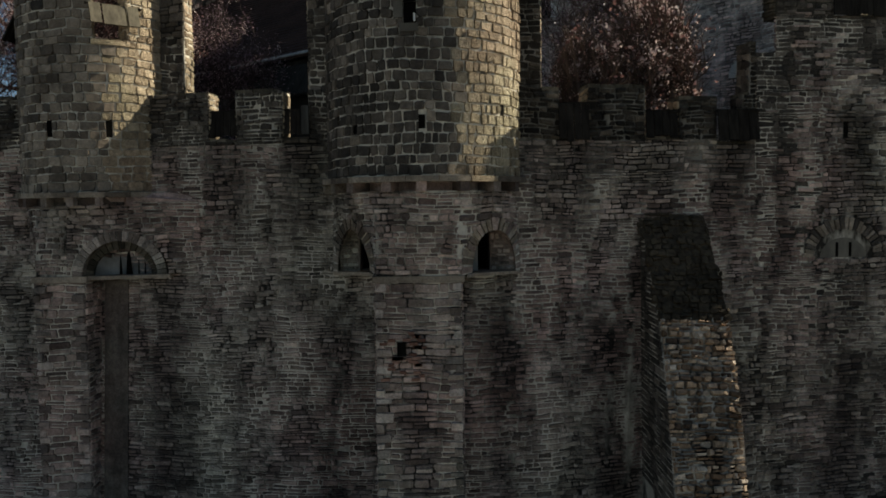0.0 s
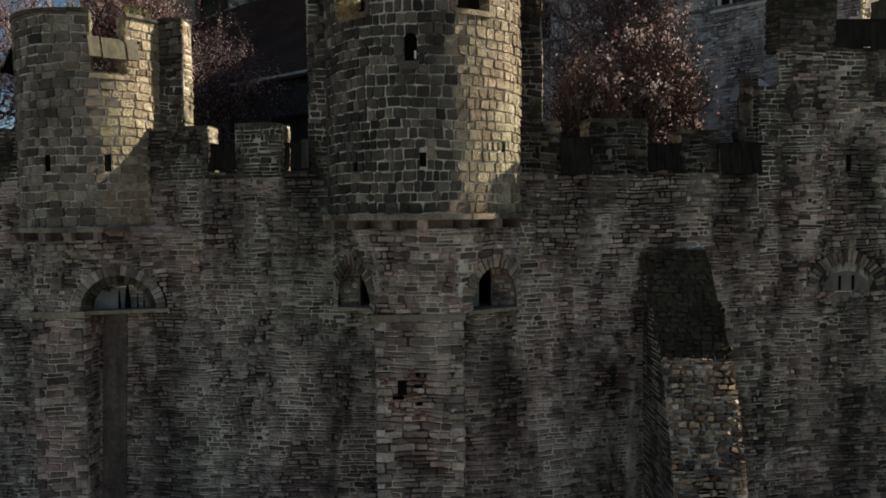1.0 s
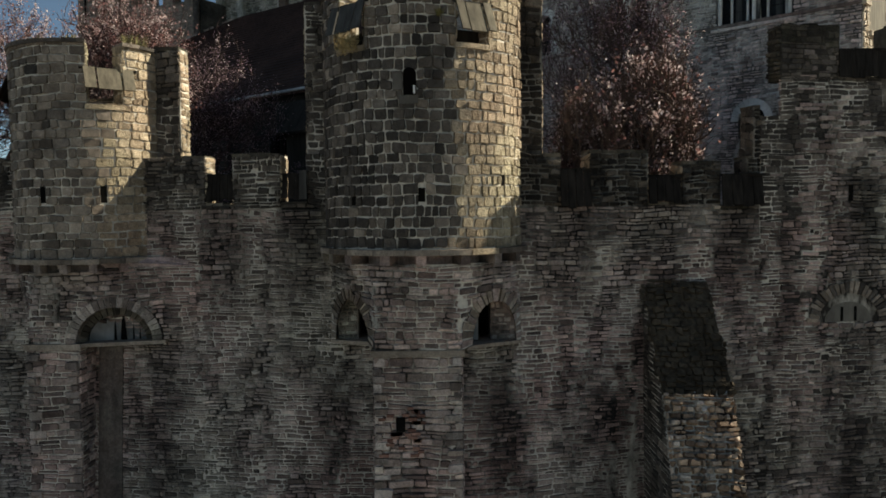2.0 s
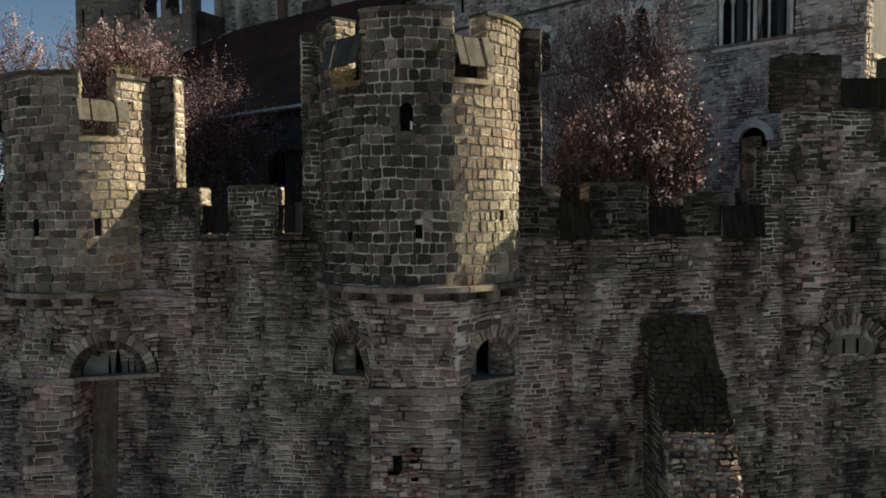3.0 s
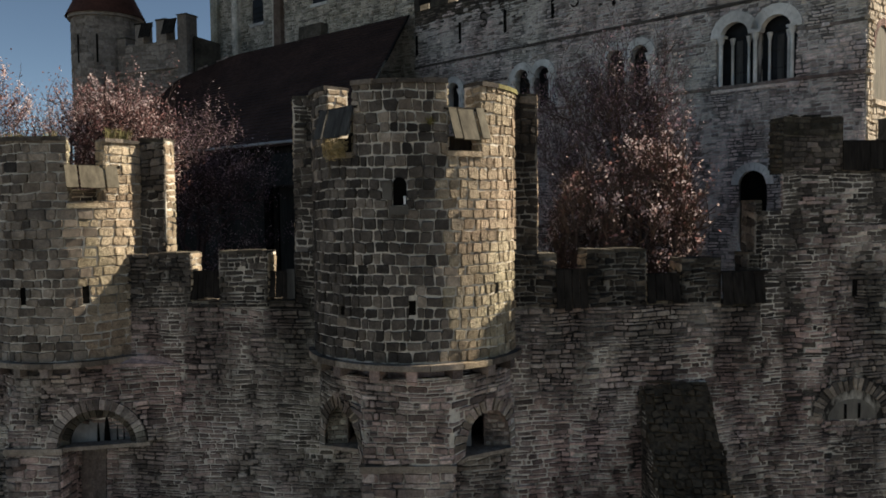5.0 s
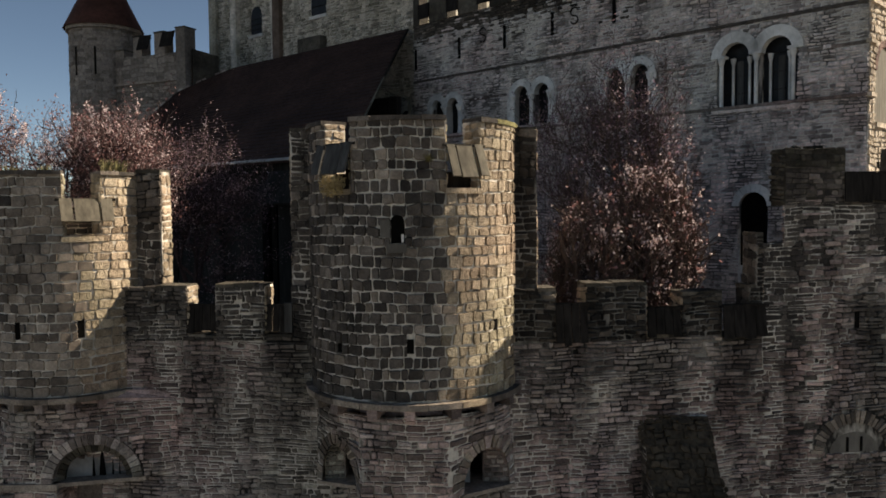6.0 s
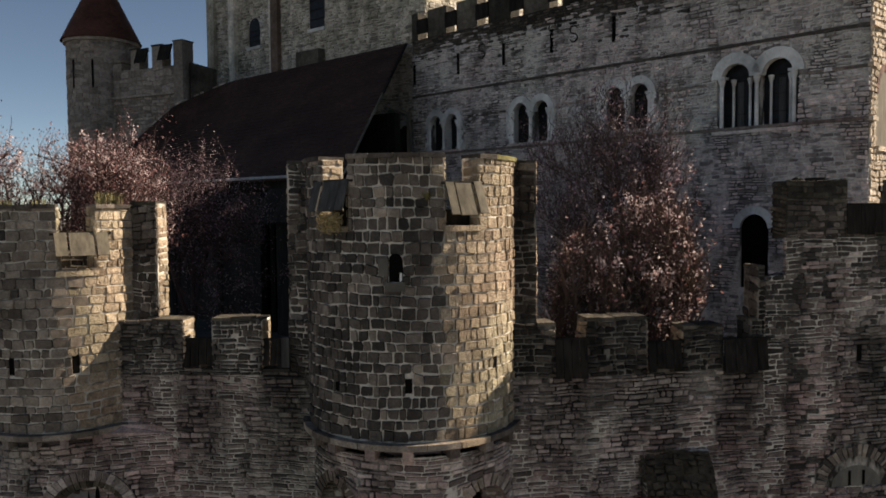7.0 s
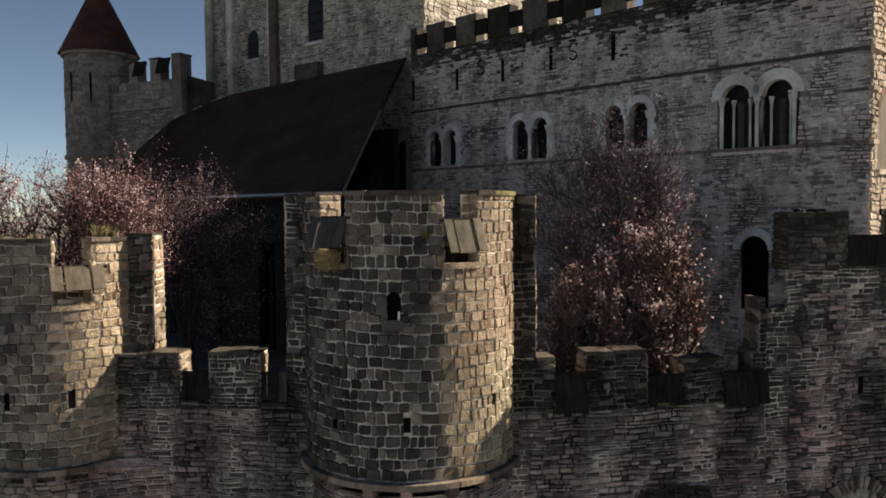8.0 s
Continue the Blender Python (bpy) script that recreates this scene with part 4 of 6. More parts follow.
# ---- sloped buttress ----
buttress = tagged(new("buttress"), "battered stone buttress with a black mossy sloped top", "buttress")
buttress.location = (5.1, 15.5, 0)
FRONT = [(7.78, 17.1), (5.68, 15.55), (3.9, 14.8), (0.0, 13.9)]
vs, fs = [], []
for z, y in FRONT:
    vs += [(4.38 - 5.1, y - 15.5, z), (5.8 - 5.1, y - 15.5, z), (5.8 - 5.1, 17.4 - 15.5, z), (4.38 - 5.1, 17.4 - 15.5, z)]
for i in range(3):
    for k in range(4):
        fs.append((4 * (i + 1) + k, 4 * (i + 1) + (k + 1) % 4, 4 * i + (k + 1) % 4, 4 * i + k))
fs += [(0, 1, 2, 3)]
part("core", mesh_of("core", vs, fs, RUBBLE_MORTAR), buttress)


class Slope:
    """The front of the buttress: v is the height, u goes from its left to its right edge."""

    def __call__(self, u, v, d):
        y = np.interp(v, [0.0, 3.9, 5.68, 7.78], [13.9, 14.8, 15.55, 17.1])
        return np.column_stack((4.38 + u - 5.1, y - d * 0.92 - 15.5, v + d * 0.38))


rg = np.random.default_rng(77)
rr = courses(rg, 1.2, 5.66, 0.06, 0.15, 0.08, 0.26, lambda v: [(0.0, 1.42)])
pp = stone_points(rg, rr, Slope(), 0.022, 0.085, 0.8, wobble=0.22)
lay_stones(pp, "buttress_stone", BUTTRESS_STONE, buttress, pick(pp, -rr[:, 2], 250), "buttress_infill")
for side, xx in ((0, 4.38), (1, 5.8)):
    pl = Plane((xx, 17.3), (xx, 14.2)) if side == 0 else Plane((xx, 14.2), (xx, 17.3))
    def side_spans(v, side=side):
        y = float(np.interp(v, [0.0, 3.9, 5.68, 7.78], [13.9, 14.8, 15.55, 17.1]))
        return [(0.0, max(0.05, 17.3 - y))] if side == 0 else [(max(0.0, y - 14.2), 3.1)]
    rg = np.random.default_rng(78 + side)
    rr = courses(rg, 2.0, 7.6, 0.08, 0.18, 0.18, 0.45, side_spans)
    pp = stone_points(rg, rr, pl, 0.014, 0.012, 0.3, 0.0, 0.0, 0.04, 0.08) - np.array((5.1, 15.5, 0))
    # The flanks' shade is put into their colour with this darker stone.
    lay_stones(pp, "side_stone", TURRET_STONE, buttress, np.zeros(len(pp), bool), "side_infill")
rg = np.random.default_rng(80)
part("slate_bed", mesh_of("slate_bed", Slope()(np.array((0, 1.42, 1.42, 0)), np.array((5.7, 5.7, 7.77, 7.77)), np.full(4, 0.012)), [(0, 1, 2, 3)], SLATE), buttress)
rr = courses(rg, 5.62, 7.8, 0.08, 0.16, 0.1, 0.26, lambda v: [(-0.04 + 0.05 * math.sin(9 * v), 1.44 + 0.05 * math.sin(7 * v))])
pp = stone_points(rg, rr, Slope(), 0.004, 0.05, 0.9, wobble=0.3)
lay_stones(pp, "slate", SLATE, buttress, np.ones(len(pp), bool), "x")

# ---- east tower at the end of the wall ----
TOWER_STEPS = [(7.08, 7.56, 11.4), (7.56, 8.97, 13.42), (8.97, 10.2, 12.28), (10.2, 12.2, 13.45), (12.2, 13.2, 12.9), (13.2, 16.5, 13.45)]
tower_e = tagged(new("wall_tower", prism("wall_tower", [(7.08, right_face(7.08)), (16.5, right_face(16.5)), (17.5, 22.5), (10.2, 21.5)], 0.0, 11.4, RUBBLE_MORTAR)), "dark rubble stone wall tower with a broken parapet", "tower")
part("upper_storey", prism("upper_storey", [(7.56, right_face(7.56)), (16.5, right_face(16.5)), (17.5, 22.4), (10.5, 21.3)], 11.4, 12.25, RUBBLE_MORTAR), tower_e)
pl_t = Plane((7.08, right_face(7.08)), (16.5, right_face(16.5)))
for s0, s1, top in TOWER_STEPS[1:]:
    part("parapet", prism("parapet", thick_line((s0, right_face(s0)), (s1, right_face(s1)), 0.5), 12.2, top, MOSSY_STONE), tower_e)
kt = pl_t.t[0]


def tower_spans(v):
    s = [((p - 7.08) / kt, (q - 7.08) / kt) for p, q, top in TOWER_STEPS if top > v]
    if v < 8.7:
        s[0] = (seam(v), s[0][1])
    joined = []
    for p, q in s:
        if joined and p - joined[-1][1] < 0.02:
            joined[-1] = (joined[-1][0], q)
        else:
            joined.append((p, q))
    cuts = []
    if 6.74 < v < 7.75:
        w = 1.05 * math.sqrt(max(0.0, 1 - ((v - 6.74) / 1.0) ** 2))
        cuts.append(((9.29 - w - 7.08) / kt, (9.29 + w - 7.08) / kt))
    if 9.5 < v < 9.9:
        cuts.append(((9.25 - 7.08) / kt, (9.37 - 7.08) / kt))
    return [r for st in joined for r in less(st, cuts)]


rng_t = np.random.default_rng(41)
rr = np.concatenate([courses(rng_t, 1.0, 13.42, 0.045, 0.15, 0.1, 0.42, lambda v: [(max(a, p + 0.25 * math.sin(6 * v + p)), min(b, q + 0.25 * math.sin(6 * v + q))) for a, b in tower_spans(v) if min(b, q + 0.25 * math.sin(6 * v + q)) - max(a, p + 0.25 * math.sin(6 * v + p)) > 0.04]) for p, q in ((-9.0, 1.8), (1.8, 3.6), (3.6, 5.5), (5.5, 30.0))])
pp = stone_points(rng_t, rr, pl_t, 0.016, 0.028, 0.45, wobble=0.24)
smooth = stone_points(np.random.default_rng(42), rr, pl_t, 0.006, 0.014, 0.4, wobble=0.2)
worn = np.clip((rr[:, 2] - 10.0) / 2.0, 0, 1) + 0.45 * ((rr[:, 0] < 0.75) & (rr[:, 2] > 9.0)) + 0.25 * np.sin(2.1 * rr[:, 0] + 0.7 * rr[:, 2]) > rng_t.random(len(rr))
near = pick(pp, np.abs(rr[:, 0] - 1.6) + np.abs(rr[:, 2] - 9.5) * 0.3, 300)
lay_stones(pp[~worn], "stone", RUBBLE, tower_e, near[~worn], "stone_infill")
lay_stones(smooth[worn & (rr[:, 2] < 12.9)], "stone", TURRET_STONE, tower_e, near[worn & (rr[:, 2] < 12.9)], "stone_infill")
lay_stones(smooth[worn & (rr[:, 2] >= 12.9)], "stone", MOSSY_STONE, tower_e, near[worn & (rr[:, 2] >= 12.9)], "stone_infill")
for k, (p, q, z0, z1) in enumerate((((10.2, 21.5), (7.08, right_face(7.08)), 8.0, 11.4), ((10.5, 21.3), (7.56, right_face(7.56)), 11.4, 12.25))):
    side = Plane(p, q)
    masonry(43 + k, side, z0, z1, lambda v: [(0.0, side.length)], (0.06, 0.17, 0.12, 0.4), 0.022, 0.04, RUBBLE, tower_e)
side_e = Plane((7.48, right_face(7.56) + 0.5), (7.56, right_face(7.56)))
masonry(46, side_e, 12.25, 13.4, lambda v: [(0.0, side_e.length)], (0.08, 0.17, 0.12, 0.4), 0.02, 0.04, MOSSY_STONE, tower_e)
# crumbling stones along the top of the tower
rt = random.Random(45)
for k in range(44):
    xx = rt.uniform(7.6, 15.0)
    top = [t for p, q, t in TOWER_STEPS if p <= xx <= q][0]
    w, h, yy = rt.uniform(0.06, 0.18), rt.uniform(0.02, 0.07), right_face(xx) + rt.uniform(0.06, 0.4)
    vs, fs = box_geo((xx - w, yy - w * 0.6, top - 0.02), (xx + w, yy + w * 0.6, top + h))
    vs = [(x + rt.uniform(-0.03, 0.03), y + rt.uniform(-0.03, 0.03), z + (rt.uniform(-0.04, 0.02) if z > top else 0)) for x, y, z in vs]
    part("loose_stone", mesh_of("loose_stone", vs, fs, MOSSY_STONE), tower_e)


def flat(u, v, d):
    return pl_t(np.array([u]), np.array([v]), np.array([d]))[0]


uc = (9.29 - 7.08) / kt
me_v, me_f = [flat(uc + 0.6 * math.cos(math.pi * i / 16), 6.74 + 0.46 * math.sin(math.pi * i / 16), 0.012) for i in range(17)], [tuple(range(17))]
part("arch_recess", mesh_of("arch_recess", [flat(uc + 0.79 * math.cos(math.pi * i / 16), 6.74 + 0.67 * math.sin(math.pi * i / 16), 0.006) for i in range(17)], [tuple(range(17))], RUBBLE_MORTAR), tower_e)
part("tympanum", mesh_of("tympanum", me_v, me_f, CEMENT), tower_e, "dull plastered field of a blind arch")
rv = random.Random(47)
for k in range(24):
    p0, p1 = math.pi * (k + rv.uniform(0.04, 0.2)) / 24, math.pi * (k + rv.uniform(0.8, 0.96)) / 24
    reach = rv.uniform(0.2, 0.3)
    vs = []
    for dd in (-0.02, rv.uniform(0.03, 0.06)):
        for p, g in ((p0, 0), (p1, 0), (p1, 1), (p0, 1)):
            vs.append(flat(uc + (0.78 + reach * g) * math.cos(p), 6.74 + (0.66 + reach * g) * math.sin(p), dd))
    part("voussoir", mesh_of("voussoir", vs, [(0, 1, 2, 3), (7, 6, 5, 4), (4, 5, 1, 0), (5, 6, 2, 1), (6, 7, 3, 2), (7, 4, 0, 3)], GREY_TURRET_STONE if k % 3 else TURRET_STONE), tower_e)
for du in (-0.17, 0.17):
    v, f = [flat(uc + du + a, 6.76 + b, dd) for dd in (0.014, 0.02) for a, b in ((-0.035, 0), (0.035, 0), (0.035, 0.33), (-0.035, 0.33))], [(4, 5, 6, 7)]
    part("slit", mesh_of("slit", v, f, SHADE_BLACK), tower_e)
v, f = [flat((9.31 - 7.08) / kt + a, b, 0.004) for a, b in ((-0.06, 9.5), (0.06, 9.5), (0.06, 9.9), (-0.06, 9.9))], [(0, 1, 2, 3)]
part("loop", mesh_of("loop", v, f, SHADE_BLACK), tower_e)


# Out of view: added to stop the sun that reached the buttress edge.
tagged(new("sun_block_wall", prism("sun_block_wall", thick_line((16.5, right_face(16.5)), (48.0, right_face(48.0)), 1.5), 0.0, 12.0, RUBBLE_MORTAR)), "unseen dark wall past the tower that keeps sun off the buttress", "castle wall", kind="structure")

# ---- dark boards in the gaps of the wall ----
def flap(x0, x1, face_y, back, z_top, z_low, out, label):
    th = tagged(new("gap_shutter"), label, "wooden shutter", "shutters in the wall gaps")
    th.location = ((x0 + x1) / 2, face_y((x0 + x1) / 2) + back, z_low)
    rng = random.Random(int(x0 * 100))
    n = 4
    for i in range(n):
        a, b = x0 + (x1 - x0) * i / n + 0.006, x0 + (x1 - x0) * (i + 1) / n - 0.006
        low = z_low + rng.uniform(-0.03, 0.05)
        vs = []
        for dd in (0.0, -0.04):
            for xx, zz, o in ((a, z_top, 0.0), (b, z_top, 0.0), (b, low, out), (a, low, out)):
                vs.append(Vector((xx, face_y(xx) + back - o + dd, zz)) - th.location)
        part("plank", mesh_of("plank", vs, [(0, 1, 2, 3), (7, 6, 5, 4), (4, 5, 1, 0), (5, 6, 2, 1), (6, 7, 3, 2), (7, 4, 0, 3)], DARKWOOD), th)
    vs, fs = box_geo((x0 - th.location.x - 0.04, -0.03, z_top - z_low - 0.03), (x1 - th.location.x + 0.04, 0.03, z_top - z_low + 0.03))
    part("hinge_bar", mesh_of("hinge_bar", vs, fs, DARKWOOD), th)
    return th


flap(2.52, 3.2, right_face, 0.0, 10.22, 9.42, 0.16, "black plank shutter hanging in a wall gap")
flap(4.5, 5.24, right_face, 0.05, 10.08, 9.5, 0.12, "black plank shutter hanging in a wall gap")
flap(6.14, 7.12, right_face, -0.06, 10.1, 9.42, 0.12, "black plank shutter hanging in a wall gap")
flap(-5.22, -4.52, left_face, 0.1, 10.2, 9.64, 0.1, "dark plank shutter hanging in a wall gap")
gap = flap(-3.5, -2.9, left_face, 0.1, 10.2, 9.64, 0.1, "dark plank shutter hanging in a wall gap")
vs, fs = box_geo((0.13, -0.24, 0.02), (0.29, -0.17, 0.64))
part("jamb_board", mesh_of("jamb_board", vs, fs, GREYWOOD), gap, "grey upright board at the jamb")

flap(8.93, 10.22, right_face, -0.04, 12.9, 12.26, 0.03, "black boards closing a gap of the tower parapet")

# brick-lined hole in the middle pier, and the sunlit splay of the loop
def on_pier(lo, hi):
    """A box on the front of the middle pier, from (x, z) to (x, z), in the turret's own frame."""
    vs, fs = box_geo((lo[0] + 0.38, 15.16 - 17.13, lo[1] - 6.65), (hi[0] + 0.38, 15.26 - 17.13, hi[1] - 6.65))
    return vs, fs


vs, fs = on_pier((-0.94, 5.05), (-0.76, 5.33))
part("putlog_hole", mesh_of("putlog_hole", vs, fs, SHADE_BLACK), turret_c)
rb = random.Random(3)
for i in range(30):
    bx0 = rb.choice((rb.uniform(-1.34, -1.1), rb.uniform(-0.72, -0.5), rb.uniform(-1.32, -0.58)))
    bz0 = 4.55 + 0.072 * rb.randrange(0, 14)
    if -1.12 < bx0 < -0.74 and bz0 > 4.95:
        bz0 = rb.choice((4.97, 5.35))
    vs, fs = on_pier((bx0, bz0), (bx0 + rb.uniform(0.11, 0.19), bz0 + 0.058))
    part("brick", mesh_of("brick", vs, fs, BRICK), turret_c)
for ang, dz in ((-2.6, 0.0),):
    a, b = arc(0, 0, 2.15, ang, ang, 1)[0], arc(0, 0, 2.21, ang - 0.9, ang - 0.9, 1)[0]
    c = arc(0, 0, 2.12, ang - 0.9, ang - 0.9, 1)[0]
    part("loop_splay", prism("loop_splay", [c, b, a], 11.6 + dz - 6.65, 11.75 + dz - 6.65, DRESSED), turret_c)


# ---- great hall behind the wall ----
HALL_A, HALL_B = (-0.95, 36.68), (12.42, 23.13)
hall_pl = Plane(HALL_A, HALL_B)
hall_k = hall_pl.t[0]


def hall_u(x):
    return (x - HALL_A[0]) / hall_k


hall = tagged(new("great_hall", prism("great_hall", thick_line((HALL_A[0] + 0.45 * 0.712, HALL_A[1] + 0.45 * 0.702), (HALL_B[0] + 0.45 * 0.712, HALL_B[1] + 0.45 * 0.702), 10.5), 8.0, 19.9, RUBBLE_MORTAR)), "long grey stone hall with twin arched windows and battlements", "castle building")


def hp(u, v, d):
    return tuple(hall_pl(np.array([u]), np.array([v]), np.array([d]))[0])


def hall_box(name, u0, u1, v0, v1, d0, d1, material, parent=hall, label=""):
    vs = [hp(u, v, d) for d in (d0, d1) for u, v in ((u0, v0), (u1, v0), (u1, v1), (u0, v1))]
    return part(name, mesh_of(name, vs, [(3, 2, 1, 0), (4, 5, 6, 7), (0, 1, 5, 4), (1, 2, 6, 5), (2, 3, 7, 6), (3, 0, 4, 7)], material), parent, label)


# windows: middle x, sill, spring, half width of one light, rise
WINDOWS = [(0.45, 15.5, 16.68, 0.5, 0.46), (3.86, 15.52, 16.72, 0.52, 0.48), (6.9, 15.66, 16.85, 0.52, 0.48), (10.15, 15.3, 16.98, 0.66, 0.56)]
ANCHORS = ((2.08, 19.45), (5.33, 19.4))
DOOR = (10.13, 10.3, 12.2, 0.45, 0.45)


LIGHT = 0.86                # half width of an opening as a share of the window's w


def openings():
    """(middle u, half width, sill, spring, rise) of every opening of the front."""
    for x, s, sp, w, rise in WINDOWS:
        for c in (-w, w):
            yield hall_u(x) + c, w * (LIGHT if w < 0.6 else 0.97), s, sp, rise * 0.95
    x, s, sp, w, rise = DOOR
    yield hall_u(x), w, s, sp, rise


def pierced_front(z0, z1, deep):
    """The front skin of the hall with its openings cut through, and their reveals."""
    us = {0.0, hall_pl.length}
    for u, w, s, sp, rise in openings():
        us |= {u + w * math.cos(math.pi * i / 14) for i in range(15)}
    us = sorted(us)
    vs, fs = [], []

    def quad(*pts):
        o = len(vs)
        vs.extend(pts)
        fs.append((o, o + 1, o + 2, o + 3))

    for a, b in zip(us, us[1:]):
        m = (a + b) / 2
        here = [q for q in openings() if abs(m - q[0]) < q[1]]
        low_a = low_b = z0
        for u, w, s, sp, rise in sorted(here, key=lambda q: q[2]):
            ta, tb = (sp + rise * math.sqrt(max(0.0, 1 - ((k - u) / w) ** 2)) for k in (a, b))
            quad(hp(a, low_a, 0), hp(b, low_b, 0), hp(b, s, 0), hp(a, s, 0))
            quad(hp(a, ta, 0), hp(b, tb, 0), hp(b, tb, -deep), hp(a, ta, -deep))
            quad(hp(a, s, -deep), hp(b, s, -deep), hp(b, s, 0), hp(a, s, 0))
            low_a, low_b = ta, tb
        quad(hp(a, low_a, 0), hp(b, low_b, 0), hp(b, z1, 0), hp(a, z1, 0))
    for u, w, s, sp, rise in openings():
        for k in (u - w, u + w):
            quad(hp(k, s, 0), hp(k, s, -deep), hp(k, sp, -deep), hp(k, sp, 0))
    for k in (0.0, hall_pl.length):
        quad(hp(k, z0, 0), hp(k, z0, -deep), hp(k, z1, -deep), hp(k, z1, 0))
    quad(hp(0, z1, 0), hp(hall_pl.length, z1, 0), hp(hall_pl.length, z1, -deep), hp(0, z1, -deep))
    return mesh_of("front_wall", vs, fs, HALL_MORTAR)


def hall_spans(v):
    cuts = []
    for x, s, sp, w, rise in WINDOWS:
        u = hall_u(x)
        g = 0.22 if w < 0.6 else -0.08
        if s - 0.02 < v < sp:
            cuts.append((u - 2 * w - g, u + 2 * w + g))
        elif sp <= v < sp + rise + 0.22:
            g = 0.22
            q = (w + 0.15) * math.sqrt(max(0.0, 1 - ((v - sp) / (rise + g)) ** 2))
            cuts += [(u - w - q, u - w + q), (u + w - q, u + w + q)]
    x, s, sp, w, rise = DOOR
    u = hall_u(x)
    if v < sp:
        cuts.append((u - w, u + w))
    elif v < sp + rise + 0.25:
        q = (w + 0.25) * math.sqrt(max(0.0, 1 - ((v - sp) / (rise + 0.25)) ** 2))
        cuts.append((u - q, u + q))
    return less((0.0, hall_pl.length), cuts)


HALL_MORTAR = mortar_material("hall_mortar", (0.1, 0.095, 0.09), (0.7, 0.67, 0.63), 1.4, 0.44, 0.58)
part("front_wall", pierced_front(8.0, 19.95, 0.47), hall)
masonry(51, hall_pl, 8.0, 18.9, hall_spans, (0.06, 0.16, 0.13, 0.42), 0.028, 0.045, HALL_STONE, hall, 200, hall_u(8.3))
# towards the parapet the stones turn dark and mossy
rg = np.random.default_rng(57)
rr = courses(rg, 18.9, 20.55, 0.06, 0.16, 0.13, 0.42, hall_spans)
pp = stone_points(rg, rr, hall_pl, 0.028, 0.042, 0.45, wobble=0.24)
dark = np.clip((rr[:, 2] - 19.2) / 1.0, 0, 1) + 0.35 * np.sin(1.9 * rr[:, 0]) * np.sin(0.7 * rr[:, 0] + 1) > rg.random(len(rr)) * 1.1
lay_stones(pp[dark], "stone", TURRET_STONE, hall, np.zeros(int(dark.sum()), bool), "stone_infill")
lay_stones(pp[~dark], "stone", HALL_STONE, hall, np.zeros(int((~dark).sum()), bool), "stone_infill")
# parapet with gaps, each closed by a low board
gap_x = [-0.63, 0.63, 1.91, 3.2, 4.55, 5.75, 6.95, 8.2, 9.45, 10.7, 11.9]
hall_box("parapet_base", 0.0, hall_pl.length, 19.9, 20.55, -0.5, 0.0, MOSSY_STONE)
last = 0.0
for gx in gap_x:
    u = hall_u(gx)
    hall_box("merlon", last, u - 0.04, 20.55, 21.75, -0.5, 0.03, MOSSY_STONE)
    hall_box("gap_board", u - 0.08, u + 0.62, 20.78, 21.42, 0.04, 0.09, DARKWOOD)
    last = u + 0.58
if hall_pl.length - last > 0.1:
    hall_box("merlon", last, hall_pl.length, 20.55, 21.75, -0.5, 0.03, HALL_STONE)
for z, d in ((17.95, 0.07), (16.8, 0.05), (15.32, 0.07)):
    edges = [0.0]
    for x, s, sp, w, rise in WINDOWS:
        if s - 0.3 < z < sp + 0.3 and z < 17.5 and z > 15.4:
            edges += [hall_u(x) - 2 * w - 0.24, hall_u(x) + 2 * w + 0.24]
    edges.append(hall_pl.length)
    for p, q in zip(edges[::2], edges[1::2]):
        hall_box("string_course", p, q, z, z + 0.1, -0.05, d, TURRET_STONE if z > 17 else RUBBLE)
for x, z in ((-0.83, 18.55), (1.1, 18.68), (2.9, 18.72), (4.6, 18.85), (6.54, 18.82)):
    hall_box("arrow_slit", hall_u(x) - 0.07, hall_u(x) + 0.07, z, z + 0.9, 0.035, 0.062, SHADE_BLACK)


